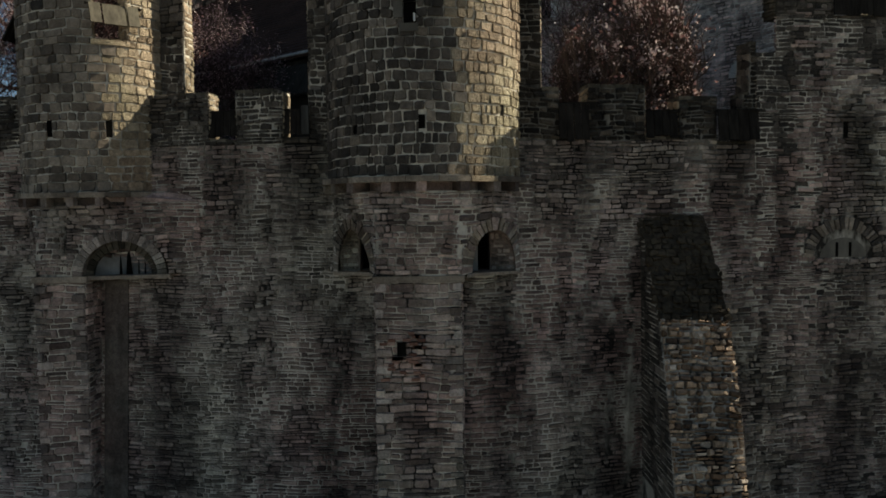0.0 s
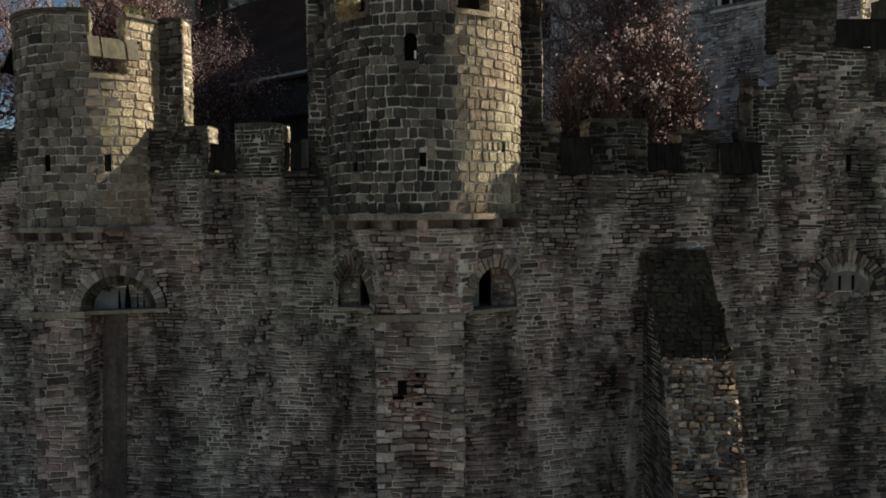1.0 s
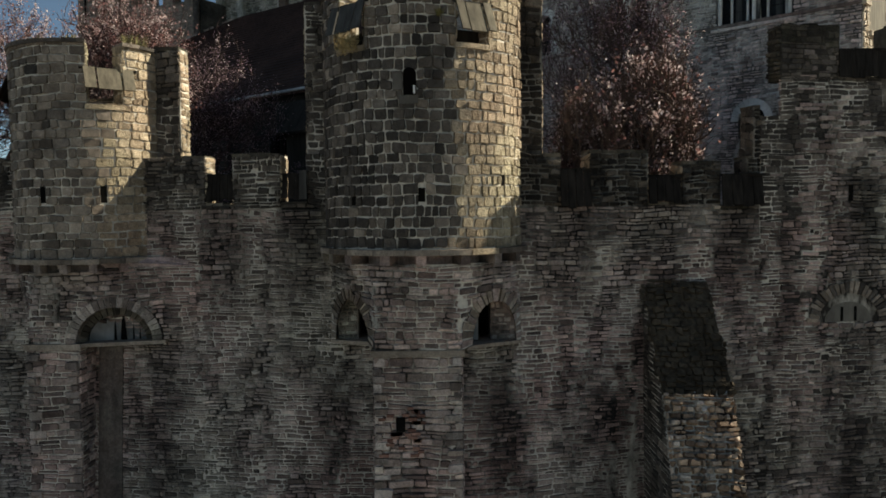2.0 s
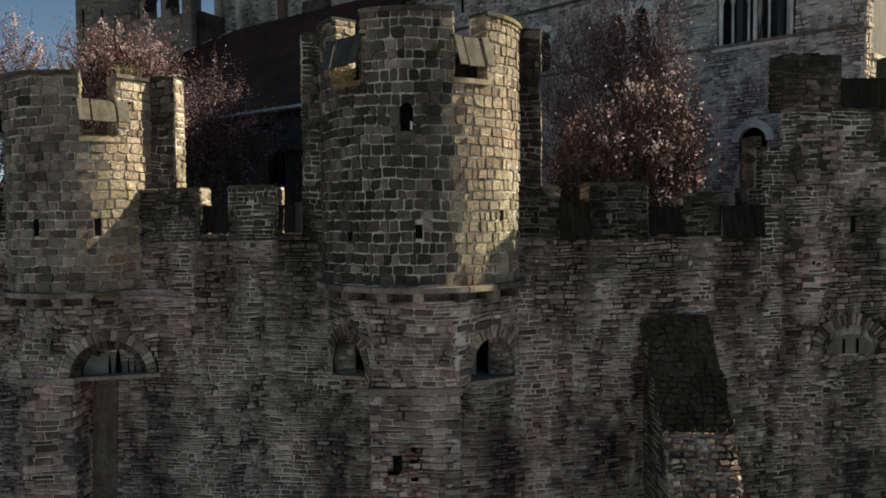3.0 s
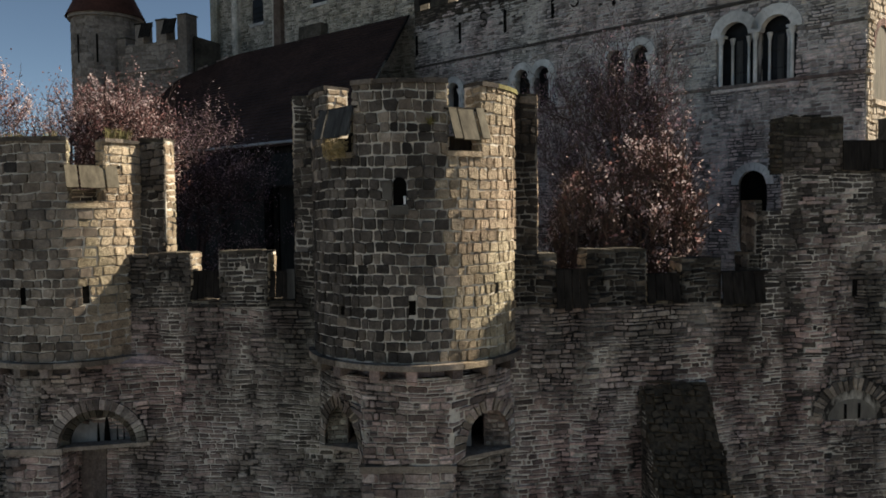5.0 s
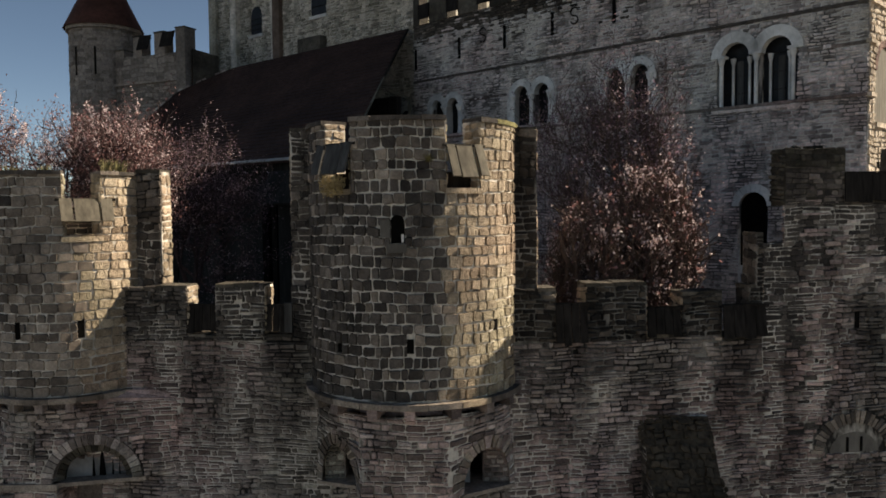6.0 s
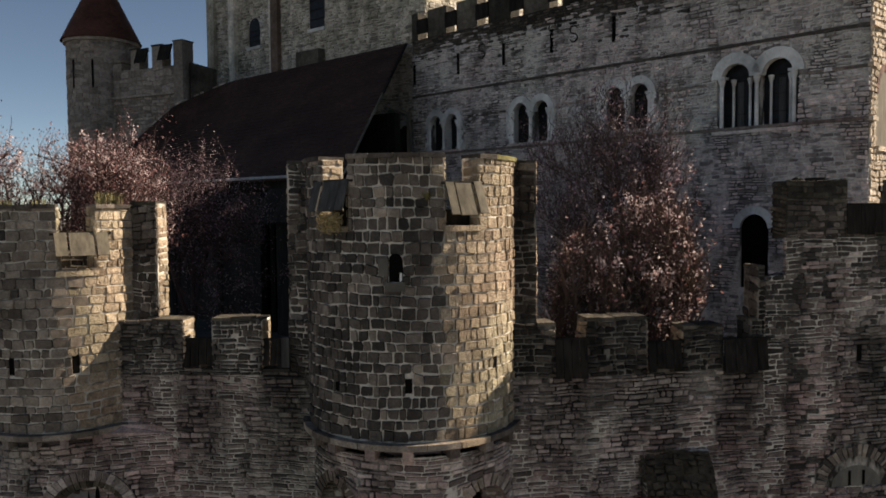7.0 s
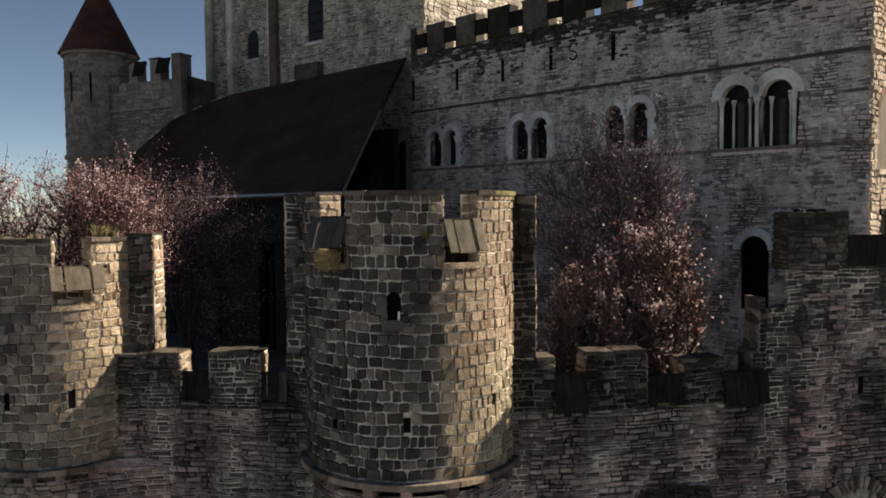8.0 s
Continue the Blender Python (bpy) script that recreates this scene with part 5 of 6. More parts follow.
def twin_window(x, sill, spring, w, rise):
    u = hall_u(x)
    win = part("window", mesh_of("window", [hp(u - 2 * w - 0.02, sill - 0.1, -0.1), hp(u + 2 * w + 0.02, sill - 0.1, -0.1), hp(u + 2 * w + 0.02, sill, 0.1), hp(u - 2 * w - 0.02, sill, 0.1)], [(0, 1, 2, 3)], DRESSED), hall, "twin round-arched window with white stone surround")
    for c in (-w, w):
        # dark panes with a mullion, set back behind the arch
        outline = [(u + c - w * 0.88, sill), (u + c + w * 0.88, sill)] + [(u + c + w * 0.88 * math.cos(math.pi * k / 12), spring + rise * 0.97 * math.sin(math.pi * k / 12)) for k in range(13)]
        part("pane", mesh_of("pane", [hp(a, b, -0.4) for a, b in outline], [tuple(range(len(outline)))], GLASS), win)
        hall_box("mullion", u + c - 0.16 * w, u + c + 0.16 * w, sill, spring - 0.1, -0.39, -0.37, GREYWOOD if w > 0.6 else DARKWOOD, win)
        for zz in (0.33, 0.66, 1.0):
            zc = sill + (spring - sill) * zz
            hall_box("glazing_bar", u + c - w * 0.8, u + c + w * 0.8, zc - 0.015, zc + 0.015, -0.39, -0.37, DARKWOOD, win)
        n = 9
        for k in range(n):
            p0, p1 = math.pi * (k + 0.008) / n, math.pi * (k + 0.992) / n
            vs = []
            for dd in (-0.22, 0.07):
                for p, g in ((p0, 0), (p1, 0), (p1, 1), (p0, 1)):
                    vs.append(hp(u + c + (w * 0.7 + 0.26 * w / 0.5 * g) * math.cos(p), spring + (rise * 0.8 + 0.26 * w / 0.5 * g) * math.sin(p), dd))
            part("voussoir", mesh_of("voussoir", vs, [(0, 1, 2, 3), (7, 6, 5, 4), (4, 5, 1, 0), (5, 6, 2, 1), (6, 7, 3, 2), (7, 4, 0, 3)], DRESSED), win)
    big = w > 0.6
    # slender columns under the arches; the big window has a second row of them further in
    for c, back in [(k * w, 0.03) for k in ((-1.72, 0.0, 1.72) if big else (-1.78, 0.0, 1.78))] + ([(k * w, -0.32) for k in (-1.32, -0.5, 0.5, 1.4)] if big else []):
        rad = 0.07 * (w / 0.5) if back > 0 and not big else 0.062 if back > 0 else 0.045
        vs, fs = [], []
        prof = [(sill, 1.5), (sill + 0.1, 1.5), (sill + 0.13, 1.0), (spring - 0.22, 1.0), (spring - 0.2, 1.25), (spring - 0.06, 1.9), (spring, 2.0)]
        for z, s in prof:
            for k in range(10):
                a = 2 * math.pi * k / 10
                vs.append(hp(u + c + rad * s * math.cos(a), z, back - (0.05 if big and back > 0 else 0.0) + rad * s * math.sin(a)))
        for i in range(len(prof) - 1):
            for k in range(10):
                fs.append((i * 10 + k, (i + 1) * 10 + k, (i + 1) * 10 + (k + 1) % 10, i * 10 + (k + 1) % 10))
        fs.append(tuple(range(60, 70)))
        part("column", mesh_of("column", vs, fs, DRESSED), win)
        if back > 0:
            wide = 0.2 if not c else 0.15
            hall_box("impost", u + c - wide, u + c + wide, spring - 0.005, spring + 0.07, -0.2, 0.1, DRESSED, win)
        if abs(c) > 1.6 * w and not big:
            s = 1 if c > 0 else -1
            n = 6
            for k in range(n):
                z0, z1 = sill + (spring - sill) * k / n, sill + (spring - sill) * (k + 1) / n
                ex = 0.12 + 0.08 * (k % 2)
                a, b = sorted((u + s * (1.86 * w), u + s * (1.86 * w + ex)))
                hall_box("quoin", a, b, z0 + 0.006, z1 - 0.006, -0.02, 0.055, DRESSED, win)
    hall_box("window_sill", u - 2 * w - 0.1, u + 2 * w + 0.1, sill - 0.09, sill, -0.02, 0.09, HALL_STONE, win)


for wdw in WINDOWS:
    twin_window(*wdw)
x, s, sp, w, rise = DOOR
u = hall_u(x)
door = part("door", mesh_of("door", [hp(a, b, -0.12) for a, b in [(u - w, s), (u + w, s)] + [(u + w * math.cos(math.pi * k / 12), sp + rise * math.sin(math.pi * k / 12)) for k in range(13)]], [tuple(range(15))], SHADE_BLACK), hall, "dark arched doorway with a pale stone arch")
for k in range(11):
    p0, p1 = math.pi * (k + 0.03) / 11, math.pi * (k + 0.97) / 11
    vs = []
    for dd in (-0.02, 0.07):
        for p, g in ((p0, 0), (p1, 0), (p1, 1), (p0, 1)):
            vs.append(hp(u + (w + 0.24 * g) * math.cos(p), sp + (rise + 0.26 * g) * math.sin(p), dd))
    part("voussoir", mesh_of("voussoir", vs, [(0, 1, 2, 3), (7, 6, 5, 4), (4, 5, 1, 0), (5, 6, 2, 1), (6, 7, 3, 2), (7, 4, 0, 3)], DRESSED), door)
# S-shaped iron wall anchors
for ax, az in ANCHORS:
    au = hall_u(ax)
    line = [(0.17 * math.cos(a), 0.15 + 0.15 * math.sin(a)) for a in np.linspace(0.3, 4.71, 9)] + [(0.17 * math.cos(a), -0.15 + 0.15 * math.sin(a)) for a in np.linspace(1.57, -2.8, 9)]
    av, af = [], []
    for p, q in line:
        for da, dz in ((-0.036, -0.036), (0.036, -0.036), (0.036, 0.036), (-0.036, 0.036)):
            av.append(hp(au + p + da * 0.6, az + q + dz * 0.6, 0.06 + (0.03 if dz > 0 else 0.0)))
    for i in range(len(line) - 1):
        for k in range(4):
            af.append((4 * i + k, 4 * i + (k + 1) % 4, 4 * i + 4 + (k + 1) % 4, 4 * i + 4 + k))
    part("wall_anchor", mesh_of("wall_anchor", av, af, DARKWOOD), hall, "black iron S-shaped wall anchor")
# end wall with stepped corner buttresses
end_pl = Plane(HALL_B, (HALL_B[0] + 11.0 * 0.712, HALL_B[1] + 11.0 * 0.702))
END_U, END_W, END_SILL, END_SPRING = 1.4, 0.82, 14.6, 16.1


def ep(u, v, d):
    return tuple(end_pl(np.array([u]), np.array([v]), np.array([d]))[0])


def end_box(name, u0, u1, v0, v1, d0, d1, material, parent=hall, label=""):
    vs = [ep(u, v, d) for d in (d0, d1) for u, v in ((u0, v0), (u1, v0), (u1, v1), (u0, v1))]
    return part(name, mesh_of(name, vs, [(3, 2, 1, 0), (4, 5, 6, 7), (0, 1, 5, 4), (1, 2, 6, 5), (2, 3, 7, 6), (3, 0, 4, 7)], material), parent, label)


def end_spans(v):
    cuts = []
    if END_SILL < v < END_SPRING:
        cuts.append((END_U - END_W, END_U + END_W))
    elif END_SPRING <= v < END_SPRING + END_W + 0.15:
        q = (END_W + 0.15) * math.sqrt(max(0.0, 1 - ((v - END_SPRING) / (END_W + 0.15)) ** 2))
        cuts.append((END_U - q, END_U + q))
    if v < 13.46:
        cuts.append((0.95, 2.3))
    return less((0.0, end_pl.length), cuts)


masonry(52, end_pl, 8.0, 20.5, end_spans, (0.12, 0.24, 0.2, 0.42), 0.022, 0.045, END_STONE, hall)
outline = [(END_U - END_W, END_SILL), (END_U + END_W, END_SILL)] + [(END_U + END_W * math.cos(math.pi * k / 12), END_SPRING + END_W * math.sin(math.pi * k / 12)) for k in range(13)]
end_window = part("window", mesh_of("window", [ep(p, q, 0.004) for p, q in outline], [tuple(range(15))], WOOD), hall, "arched window with a red brick arch in the sunlit end wall")
for k in range(19):
    p0, p1 = math.pi * (k + 0.06) / 19, math.pi * (k + 0.94) / 19
    vs = []
    for dd in (-0.02, 0.055):
        for p, g in ((p0, 0), (p1, 0), (p1, 1), (p0, 1)):
            vs.append(ep(END_U + (END_W - 0.06 + 0.22 * g) * math.cos(p), END_SPRING + (END_W - 0.06 + 0.22 * g) * math.sin(p), dd))
    part("brick", mesh_of("brick", vs, [(0, 1, 2, 3), (7, 6, 5, 4), (4, 5, 1, 0), (5, 6, 2, 1), (6, 7, 3, 2), (7, 4, 0, 3)], BRICK), end_window)
end_box("window_sill", END_U - END_W - 0.1, END_U + END_W + 0.1, END_SILL - 0.14, END_SILL, -0.02, 0.12, END_STONE, end_window)
end_box("doorway", 0.95, 2.3, 8.0, 13.3, -0.02, 0.006, SHADE_BLACK, hall, "dark doorway under a timber lintel")
end_box("lintel", 0.85, 2.4, 13.3, 13.46, -0.02, 0.09, DARKWOOD)
for z, d in ((17.95, 0.12), (16.82, 0.1), (15.3, 0.12)):
    if z == 17.95:
        end_box("string_course", -0.06, end_pl.length, z, z + 0.12, -0.05, d, END_STONE)
    else:
        end_box("string_course", -0.06, END_U - END_W - 0.16, z, z + 0.12, -0.05, d, END_STONE)
        end_box("string_course", END_U + END_W + 0.16, end_pl.length, z, z + 0.12, -0.05, d, END_STONE)

# ---- keep ----
KEEP_B = (-0.35, 36.95)
kd = Vector((-0.766, 0.643))
KEEP_A = (KEEP_B[0] + kd.x * 17.0, KEEP_B[1] + kd.y * 17.0)
keep_pl = Plane(KEEP_A, KEEP_B)
keep = tagged(new("keep", prism("keep", thick_line(KEEP_A, KEEP_B, 14.0), 8.0, 34.0, MORTAR)), "tall pale stone keep with narrow arched windows", "castle keep")


def kp(u, v, d):
    return tuple(keep_pl(np.array([u]), np.array([v]), np.array([d]))[0])


def keep_u(x):
    return (x - KEEP_A[0]) / keep_pl.t[0]


KEEP_WINDOWS = [(-10.1, 22.15, 23.3, 0.5, 0.45), (-6.04, 22.35, 24.3, 0.6, 0.5)]


def keep_spans(v):
    cuts = []
    for x, s, sp, w, rise in KEEP_WINDOWS:
        u = keep_u(x)
        if s < v < sp:
            cuts.append((u - w, u + w))
        elif sp <= v < sp + rise:
            q = w * math.sqrt(max(0.0, 1 - ((v - sp) / rise) ** 2))
            cuts.append((u - q, u + q))
    return less((0.0, keep_pl.length), cuts)


masonry(61, keep_pl, 17.0, 33.8, keep_spans, (0.1, 0.2, 0.16, 0.48), 0.03, 0.055, KEEP_STONE, keep, 120, 6.0)


def keep_box(name, x0, x1, z0, z1, d0, d1, material, label=""):
    u0, u1 = keep_u(x0), keep_u(x1)
    vs = [kp(u, v, d) for d in (d0, d1) for u, v in ((u0, z0), (u1, z0), (u1, z1), (u0, z1))]
    return part(name, mesh_of(name, vs, [(3, 2, 1, 0), (4, 5, 6, 7), (0, 1, 5, 4), (1, 2, 6, 5), (2, 3, 7, 6), (3, 0, 4, 7)], material), keep, label)


for x, s, sp, w, rise in KEEP_WINDOWS:
    u = keep_u(x)
    outline = [(u - w, s), (u + w, s)] + [(u + w * math.cos(math.pi * k / 12), sp + rise * math.sin(math.pi * k / 12)) for k in range(13)]
    kw = part("window", mesh_of("window", [kp(a, b, 0.004) for a, b in outline], [tuple(range(15))], GLASS), keep, "dark narrow arched window")
    for k in range(1, 4):
        z = s + (sp - s) * k / 4
        vs = [kp(a, b, d) for d in (0.006, 0.03) for a, b in ((u - w, z - 0.02), (u + w, z - 0.02), (u + w, z + 0.02), (u - w, z + 0.02))]
        part("glazing_bar", mesh_of("glazing_bar", vs, [(4, 5, 6, 7), (0, 1, 5, 4), (2, 3, 7, 6)], DARKWOOD), kw)
    keep_box("window_sill", x - 0.5, x + 0.5, s - 0.16, s, -0.05, 0.14, DRESSED)
RUST = plain_material("rust_stained_stone", (0.1, 0.065, 0.048), (0.23, 0.165, 0.125), 2.5)
keep_box("pilaster", -8.75, -8.3, 20.0, 33.0, -0.05, 0.3, RUST, "brown stained pilaster")
keep_box("pilaster", -9.0, -8.76, 20.0, 33.0, -0.05, 0.16, KEEP_STONE)
keep_box("corner_buttress", -13.42, -12.9, 18.0, 33.0, -0.05, 0.25, KEEP_STONE)
keep_box("corner_buttress", -11.7, -11.3, 18.0, 33.0, -0.05, 0.3, KEEP_STONE)
keep_box("roof_dormer", -6.95, -5.6, 20.2, 21.2, -0.05, 0.5, MOSSY_STONE, "dark block above the shed roof")
side_pl = Plane(KEEP_B, (KEEP_B[0] + 0.643 * 14, KEEP_B[1] + 0.766 * 14))
masonry(62, side_pl, 18.0, 33.8, lambda v: [(0.0, side_pl.length)], (0.16, 0.28, 0.3, 0.7), 0.03, 0.04, KEEP_STONE, keep)

# ---- timber shed with a big tiled lean-to roof ----
shed = tagged(new("lean_to_shed"), "dark timber shed with a steep brown tiled roof", "shed")
E0, E1 = Vector((-18.5, 41.75, 14.22)), Vector((-3.22, 28.86, 14.22))
T0, T1 = Vector((-10.28, 40.6, 19.47)), Vector((-1.3, 37.4, 20.6))
VERGE = (Vector((-16.19, 41.7, 16.17)), Vector((-13.03, 40.2, 18.21)), T0)
KNOTS = (0.0, 0.22, 0.36, 1.0)
down = Vector((0, 0, -0.16))


def roof_top(q):
    """The upper edge of the roof: it climbs along the far wall, then runs level before the keep."""
    line = VERGE + (T1,)
    k = 0 if q < KNOTS[1] else 1 if q < KNOTS[2] else 2
    return line[k].lerp(line[k + 1], (q - KNOTS[k]) / (KNOTS[k + 1] - KNOTS[k]))


vs, fs = [], []
for k in range(25):
    low, high = E0.lerp(E1, k / 24), roof_top(k / 24)
    vs += [low, high, high + down, low + down]
for k in range(24):
    a, b = 4 * k, 4 * k + 4
    fs += [(a, b, b + 1, a + 1), (a + 1, b + 1, b + 2, a + 2), (a + 2, b + 2, b + 3, a + 3), (a + 3, b + 3, b, a)]
fs += [(0, 1, 2, 3), (99, 98, 97, 96)]
part("roof", mesh_of("roof", vs, fs, ROOF), shed)
# rows of tiles
rg = np.random.default_rng(71)
tile_v, tile_f = [], []
rows_n, cols_n = 34, 72
for i in range(rows_n):
    s0, s1 = i / rows_n, (i + 1.12) / rows_n
    for k in range(cols_n):
        q0, q1 = (k + 0.5 * (i % 2)) / (cols_n + 0.5), (k + 0.96 + 0.5 * (i % 2)) / (cols_n + 0.5)
        base = len(tile_v)
        lift0, lift1 = 0.06 + 0.02 * rg.random(), 0.02
        for s, q, h in ((s0, q0, lift0), (s0, q1, lift0 + 0.008 * rg.random()), (min(s1, 1), q1, lift1), (min(s1, 1), q0, lift1)):
            p = E0.lerp(E1, q).lerp(roof_top(q), s) + Vector((0, 0, h))
            tile_v.append(p)
        tile_v += [tile_v[base] - Vector((0, 0, 0.05)), tile_v[base + 1] - Vector((0, 0, 0.05))]
        tile_f += [(base, base + 1, base + 2, base + 3), (base + 4, base + 5, base + 1, base)]
tagged(part("roof_tiling", mesh_of("roof_tiling", tile_v, tile_f, ROOF), shed), kind="stuff")


def beam(name, a, b, w, material, parent, label="", sides=4):
    a, b = Vector(a), Vector(b)
    z = (b - a).normalized()
    xx = z.cross(Vector((0, 0, 1))) if abs(z.z) < 0.95 else z.cross(Vector((0, 1, 0)))
    xx.normalize()
    yy = z.cross(xx)
    vs = []
    for q in (a, b):
        for k in range(sides):
            an = 2 * math.pi * (k + 0.5) / sides
            vs.append(q + xx * (w * math.cos(an)) + yy * (w * math.sin(an)))
    fs = [(k, (k + 1) % sides, sides + (k + 1) % sides, sides + k) for k in range(sides)] + [tuple(range(sides - 1, -1, -1)), tuple(range(sides, 2 * sides))]
    return part(name, mesh_of(name, vs, fs, material), parent, label)


beam("gutter", E0 + Vector((0, -0.1, -0.02)), E1 + Vector((0, -0.1, -0.02)), 0.06, METAL, shed, "pale zinc gutter", 8)
rf = random.Random(74)
for a, b in zip(VERGE, VERGE[1:]):
    for k in range(9):
        if rf.random() < 0.75:
            beam("flashing", a.lerp(b, (k + 0.08) / 9) + Vector((0, -0.05, 0.06)), a.lerp(b, (k + rf.uniform(0.6, 0.95)) / 9) + Vector((0, -0.05, 0.06)), rf.uniform(0.03, 0.06), QUOIN, shed)
beam("verge_board", E1 + Vector((0.05, 0, 0.02)), E1.lerp(T1, 0.55) + Vector((0.05, 0, 0.02)), 0.05, WOOD, shed)
beam("verge_board", E1.lerp(T1, 0.55) + Vector((0.05, 0, 0.0)), T1 + Vector((0.05, 0, 0.0)), 0.06, DARKWOOD, shed)
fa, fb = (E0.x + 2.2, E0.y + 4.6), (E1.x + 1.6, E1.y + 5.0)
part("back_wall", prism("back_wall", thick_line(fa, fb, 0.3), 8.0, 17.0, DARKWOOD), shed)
# Dark sheet stands in for the shade inside the open gable.
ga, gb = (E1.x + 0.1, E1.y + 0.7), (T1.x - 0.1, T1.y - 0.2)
part("gable_shade", prism("gable_shade", [ga, (ga[0] + 0.15, ga[1]), (gb[0] + 0.15, gb[1]), gb], 8.0, [13.9, 13.9, 16.8, 16.8], DARKWOOD), shed)
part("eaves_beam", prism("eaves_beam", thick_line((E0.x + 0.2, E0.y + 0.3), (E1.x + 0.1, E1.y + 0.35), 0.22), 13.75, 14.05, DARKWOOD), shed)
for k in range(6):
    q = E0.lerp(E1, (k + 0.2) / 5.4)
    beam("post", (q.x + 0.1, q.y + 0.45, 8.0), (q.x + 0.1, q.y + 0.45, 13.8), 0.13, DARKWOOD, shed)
eave = (E1 - E0).normalized()
out = Vector((eave.y, -eave.x, 0.0))


def shed_point(x, d, z):
    """A point d before the eaves line of the shed, where that line passes x."""
    q = E0 + eave * ((x - E0.x) / eave.x) + out * d
    return (q.x, q.y, z)


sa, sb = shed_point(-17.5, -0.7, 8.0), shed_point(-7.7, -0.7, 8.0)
part("front_wall", prism("front_wall", thick_line(sa[:2], sb[:2], 0.3), 8.0, 13.7, HOODWOOD), shed, "plain dark wall under the eaves")
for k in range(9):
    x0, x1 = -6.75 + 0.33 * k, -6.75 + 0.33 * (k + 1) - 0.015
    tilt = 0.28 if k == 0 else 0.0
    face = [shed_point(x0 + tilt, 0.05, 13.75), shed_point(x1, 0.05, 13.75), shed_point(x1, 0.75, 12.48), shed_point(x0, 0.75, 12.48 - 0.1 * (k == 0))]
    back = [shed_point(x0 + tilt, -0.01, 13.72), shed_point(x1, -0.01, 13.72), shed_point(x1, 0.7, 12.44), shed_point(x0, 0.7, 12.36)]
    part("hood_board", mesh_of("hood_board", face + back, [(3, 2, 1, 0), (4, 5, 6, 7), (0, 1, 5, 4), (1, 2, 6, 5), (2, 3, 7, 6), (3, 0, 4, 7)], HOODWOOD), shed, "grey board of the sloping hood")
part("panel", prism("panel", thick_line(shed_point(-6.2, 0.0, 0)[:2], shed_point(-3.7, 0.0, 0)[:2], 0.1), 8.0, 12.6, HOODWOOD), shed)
beam("post", (-1.15, 36.2, 8.0), (-1.15, 36.2, 17.3), 0.12, WOOD, shed)
beam("brace", (-1.15, 36.2, 17.2), (-2.2, 36.0, 17.6), 0.08, WOOD, shed)
beam("brace", (-2.4, 36.0, 17.2), (-1.6, 36.0, 14.0), 0.08, DARKWOOD, shed)

# ---- round tower with a cone, and the far curtain wall ----
TX, TY, TR = -18.25, 44.0, 1.8
far_tower = tagged(new("round_tower"), "slender round stone tower with a red-brown conical roof", "tower")
far_tower.location = (TX, TY, 8)


def far(nm, me, lab=""):
    me.transform(Matrix.Translation((-TX, -TY, -8)))
    return part(nm, me, far_tower, lab)


far("shaft", prism("shaft", arc(TX, TY, TR - 0.03, 0, 352.5, 47), 8.0, 22.2, FAR_STONE))
far("band", prism("band", arc(TX, TY, TR + 0.1, 0, 352.5, 47), 16.5, 16.7, FAR_STONE))
far("eaves_band", prism("eaves_band", arc(TX, TY, TR + 0.14, 0, 352.5, 47), 22.0, 22.2, FAR_STONE))
rg = np.random.default_rng(91)
rr = courses(rg, 12.0, 22.0, 0.16, 0.26, 0.3, 0.6, lambda v: [(radians(-95) * TR, radians(95) * TR)])
pp = stone_points(rg, rr, Drum(TX, TY, TR - 0.03), 0.012, 0.032) - np.array((TX, TY, 8))
lay_stones(pp, "x", FAR_STONE, far_tower, np.zeros(len(pp), bool), "stone_infill")
cone_v = [(TX, TY, 26.35)]
cone_f = []
rings = 26
for i in range(1, rings + 1):
    s = i / rings
    for lip in (0.0, 0.035):
        for k in range(48):
            a = 2 * math.pi * (k + 0.5 * (i % 2)) / 48
            q = (TR + 0.24) * s + lip
            cone_v.append((TX + q * math.cos(a), TY + q * math.sin(a), 26.35 - 4.2 * s + lip * 0.4))
for k in range(48):
    cone_f.append((0, 1 + k, 1 + (k + 1) % 48))
for i in range(2 * rings - 1):
    b0, b1 = 1 + i * 48, 1 + (i + 1) * 48
    for k in range(48):
        cone_f.append((b0 + k, b1 + k, b1 + (k + 1) % 48, b0 + (k + 1) % 48))
far("cone_roof", mesh_of("cone_roof", cone_v, cone_f, CONE))
for a in (-28, 8):
    far("arrow_slit", ring_piece("arrow_slit", TX, TY, TR - 0.02, TR + 0.02, a - 1.6, a + 1.6, 19.5, 21.0, SHADE_BLACK, 2))
FW_A, FW_B = (-17.62, 42.9), (-12.57, 40.48)
far_wall = tagged(new("wall_north", prism("wall_north", thick_line(FW_A, FW_B, 1.0), 8.0, 20.35, FAR_STONE)), "far grey stone castle wall with battlements", "castle wall", kind="structure")
fw = Plane(FW_A, FW_B)


def fwp(name, u0, u1, z0, z1, d0, d1, material):
    vs = [tuple(fw(np.array([u]), np.array([v]), np.array([d]))[0]) for d in (d0, d1) for u, v in ((u0, z0), (u1, z0), (u1, z1), (u0, z1))]
    part(name, mesh_of(name, vs, [(3, 2, 1, 0), (4, 5, 6, 7), (0, 1, 5, 4), (1, 2, 6, 5), (2, 3, 7, 6), (3, 0, 4, 7)], material), far_wall)


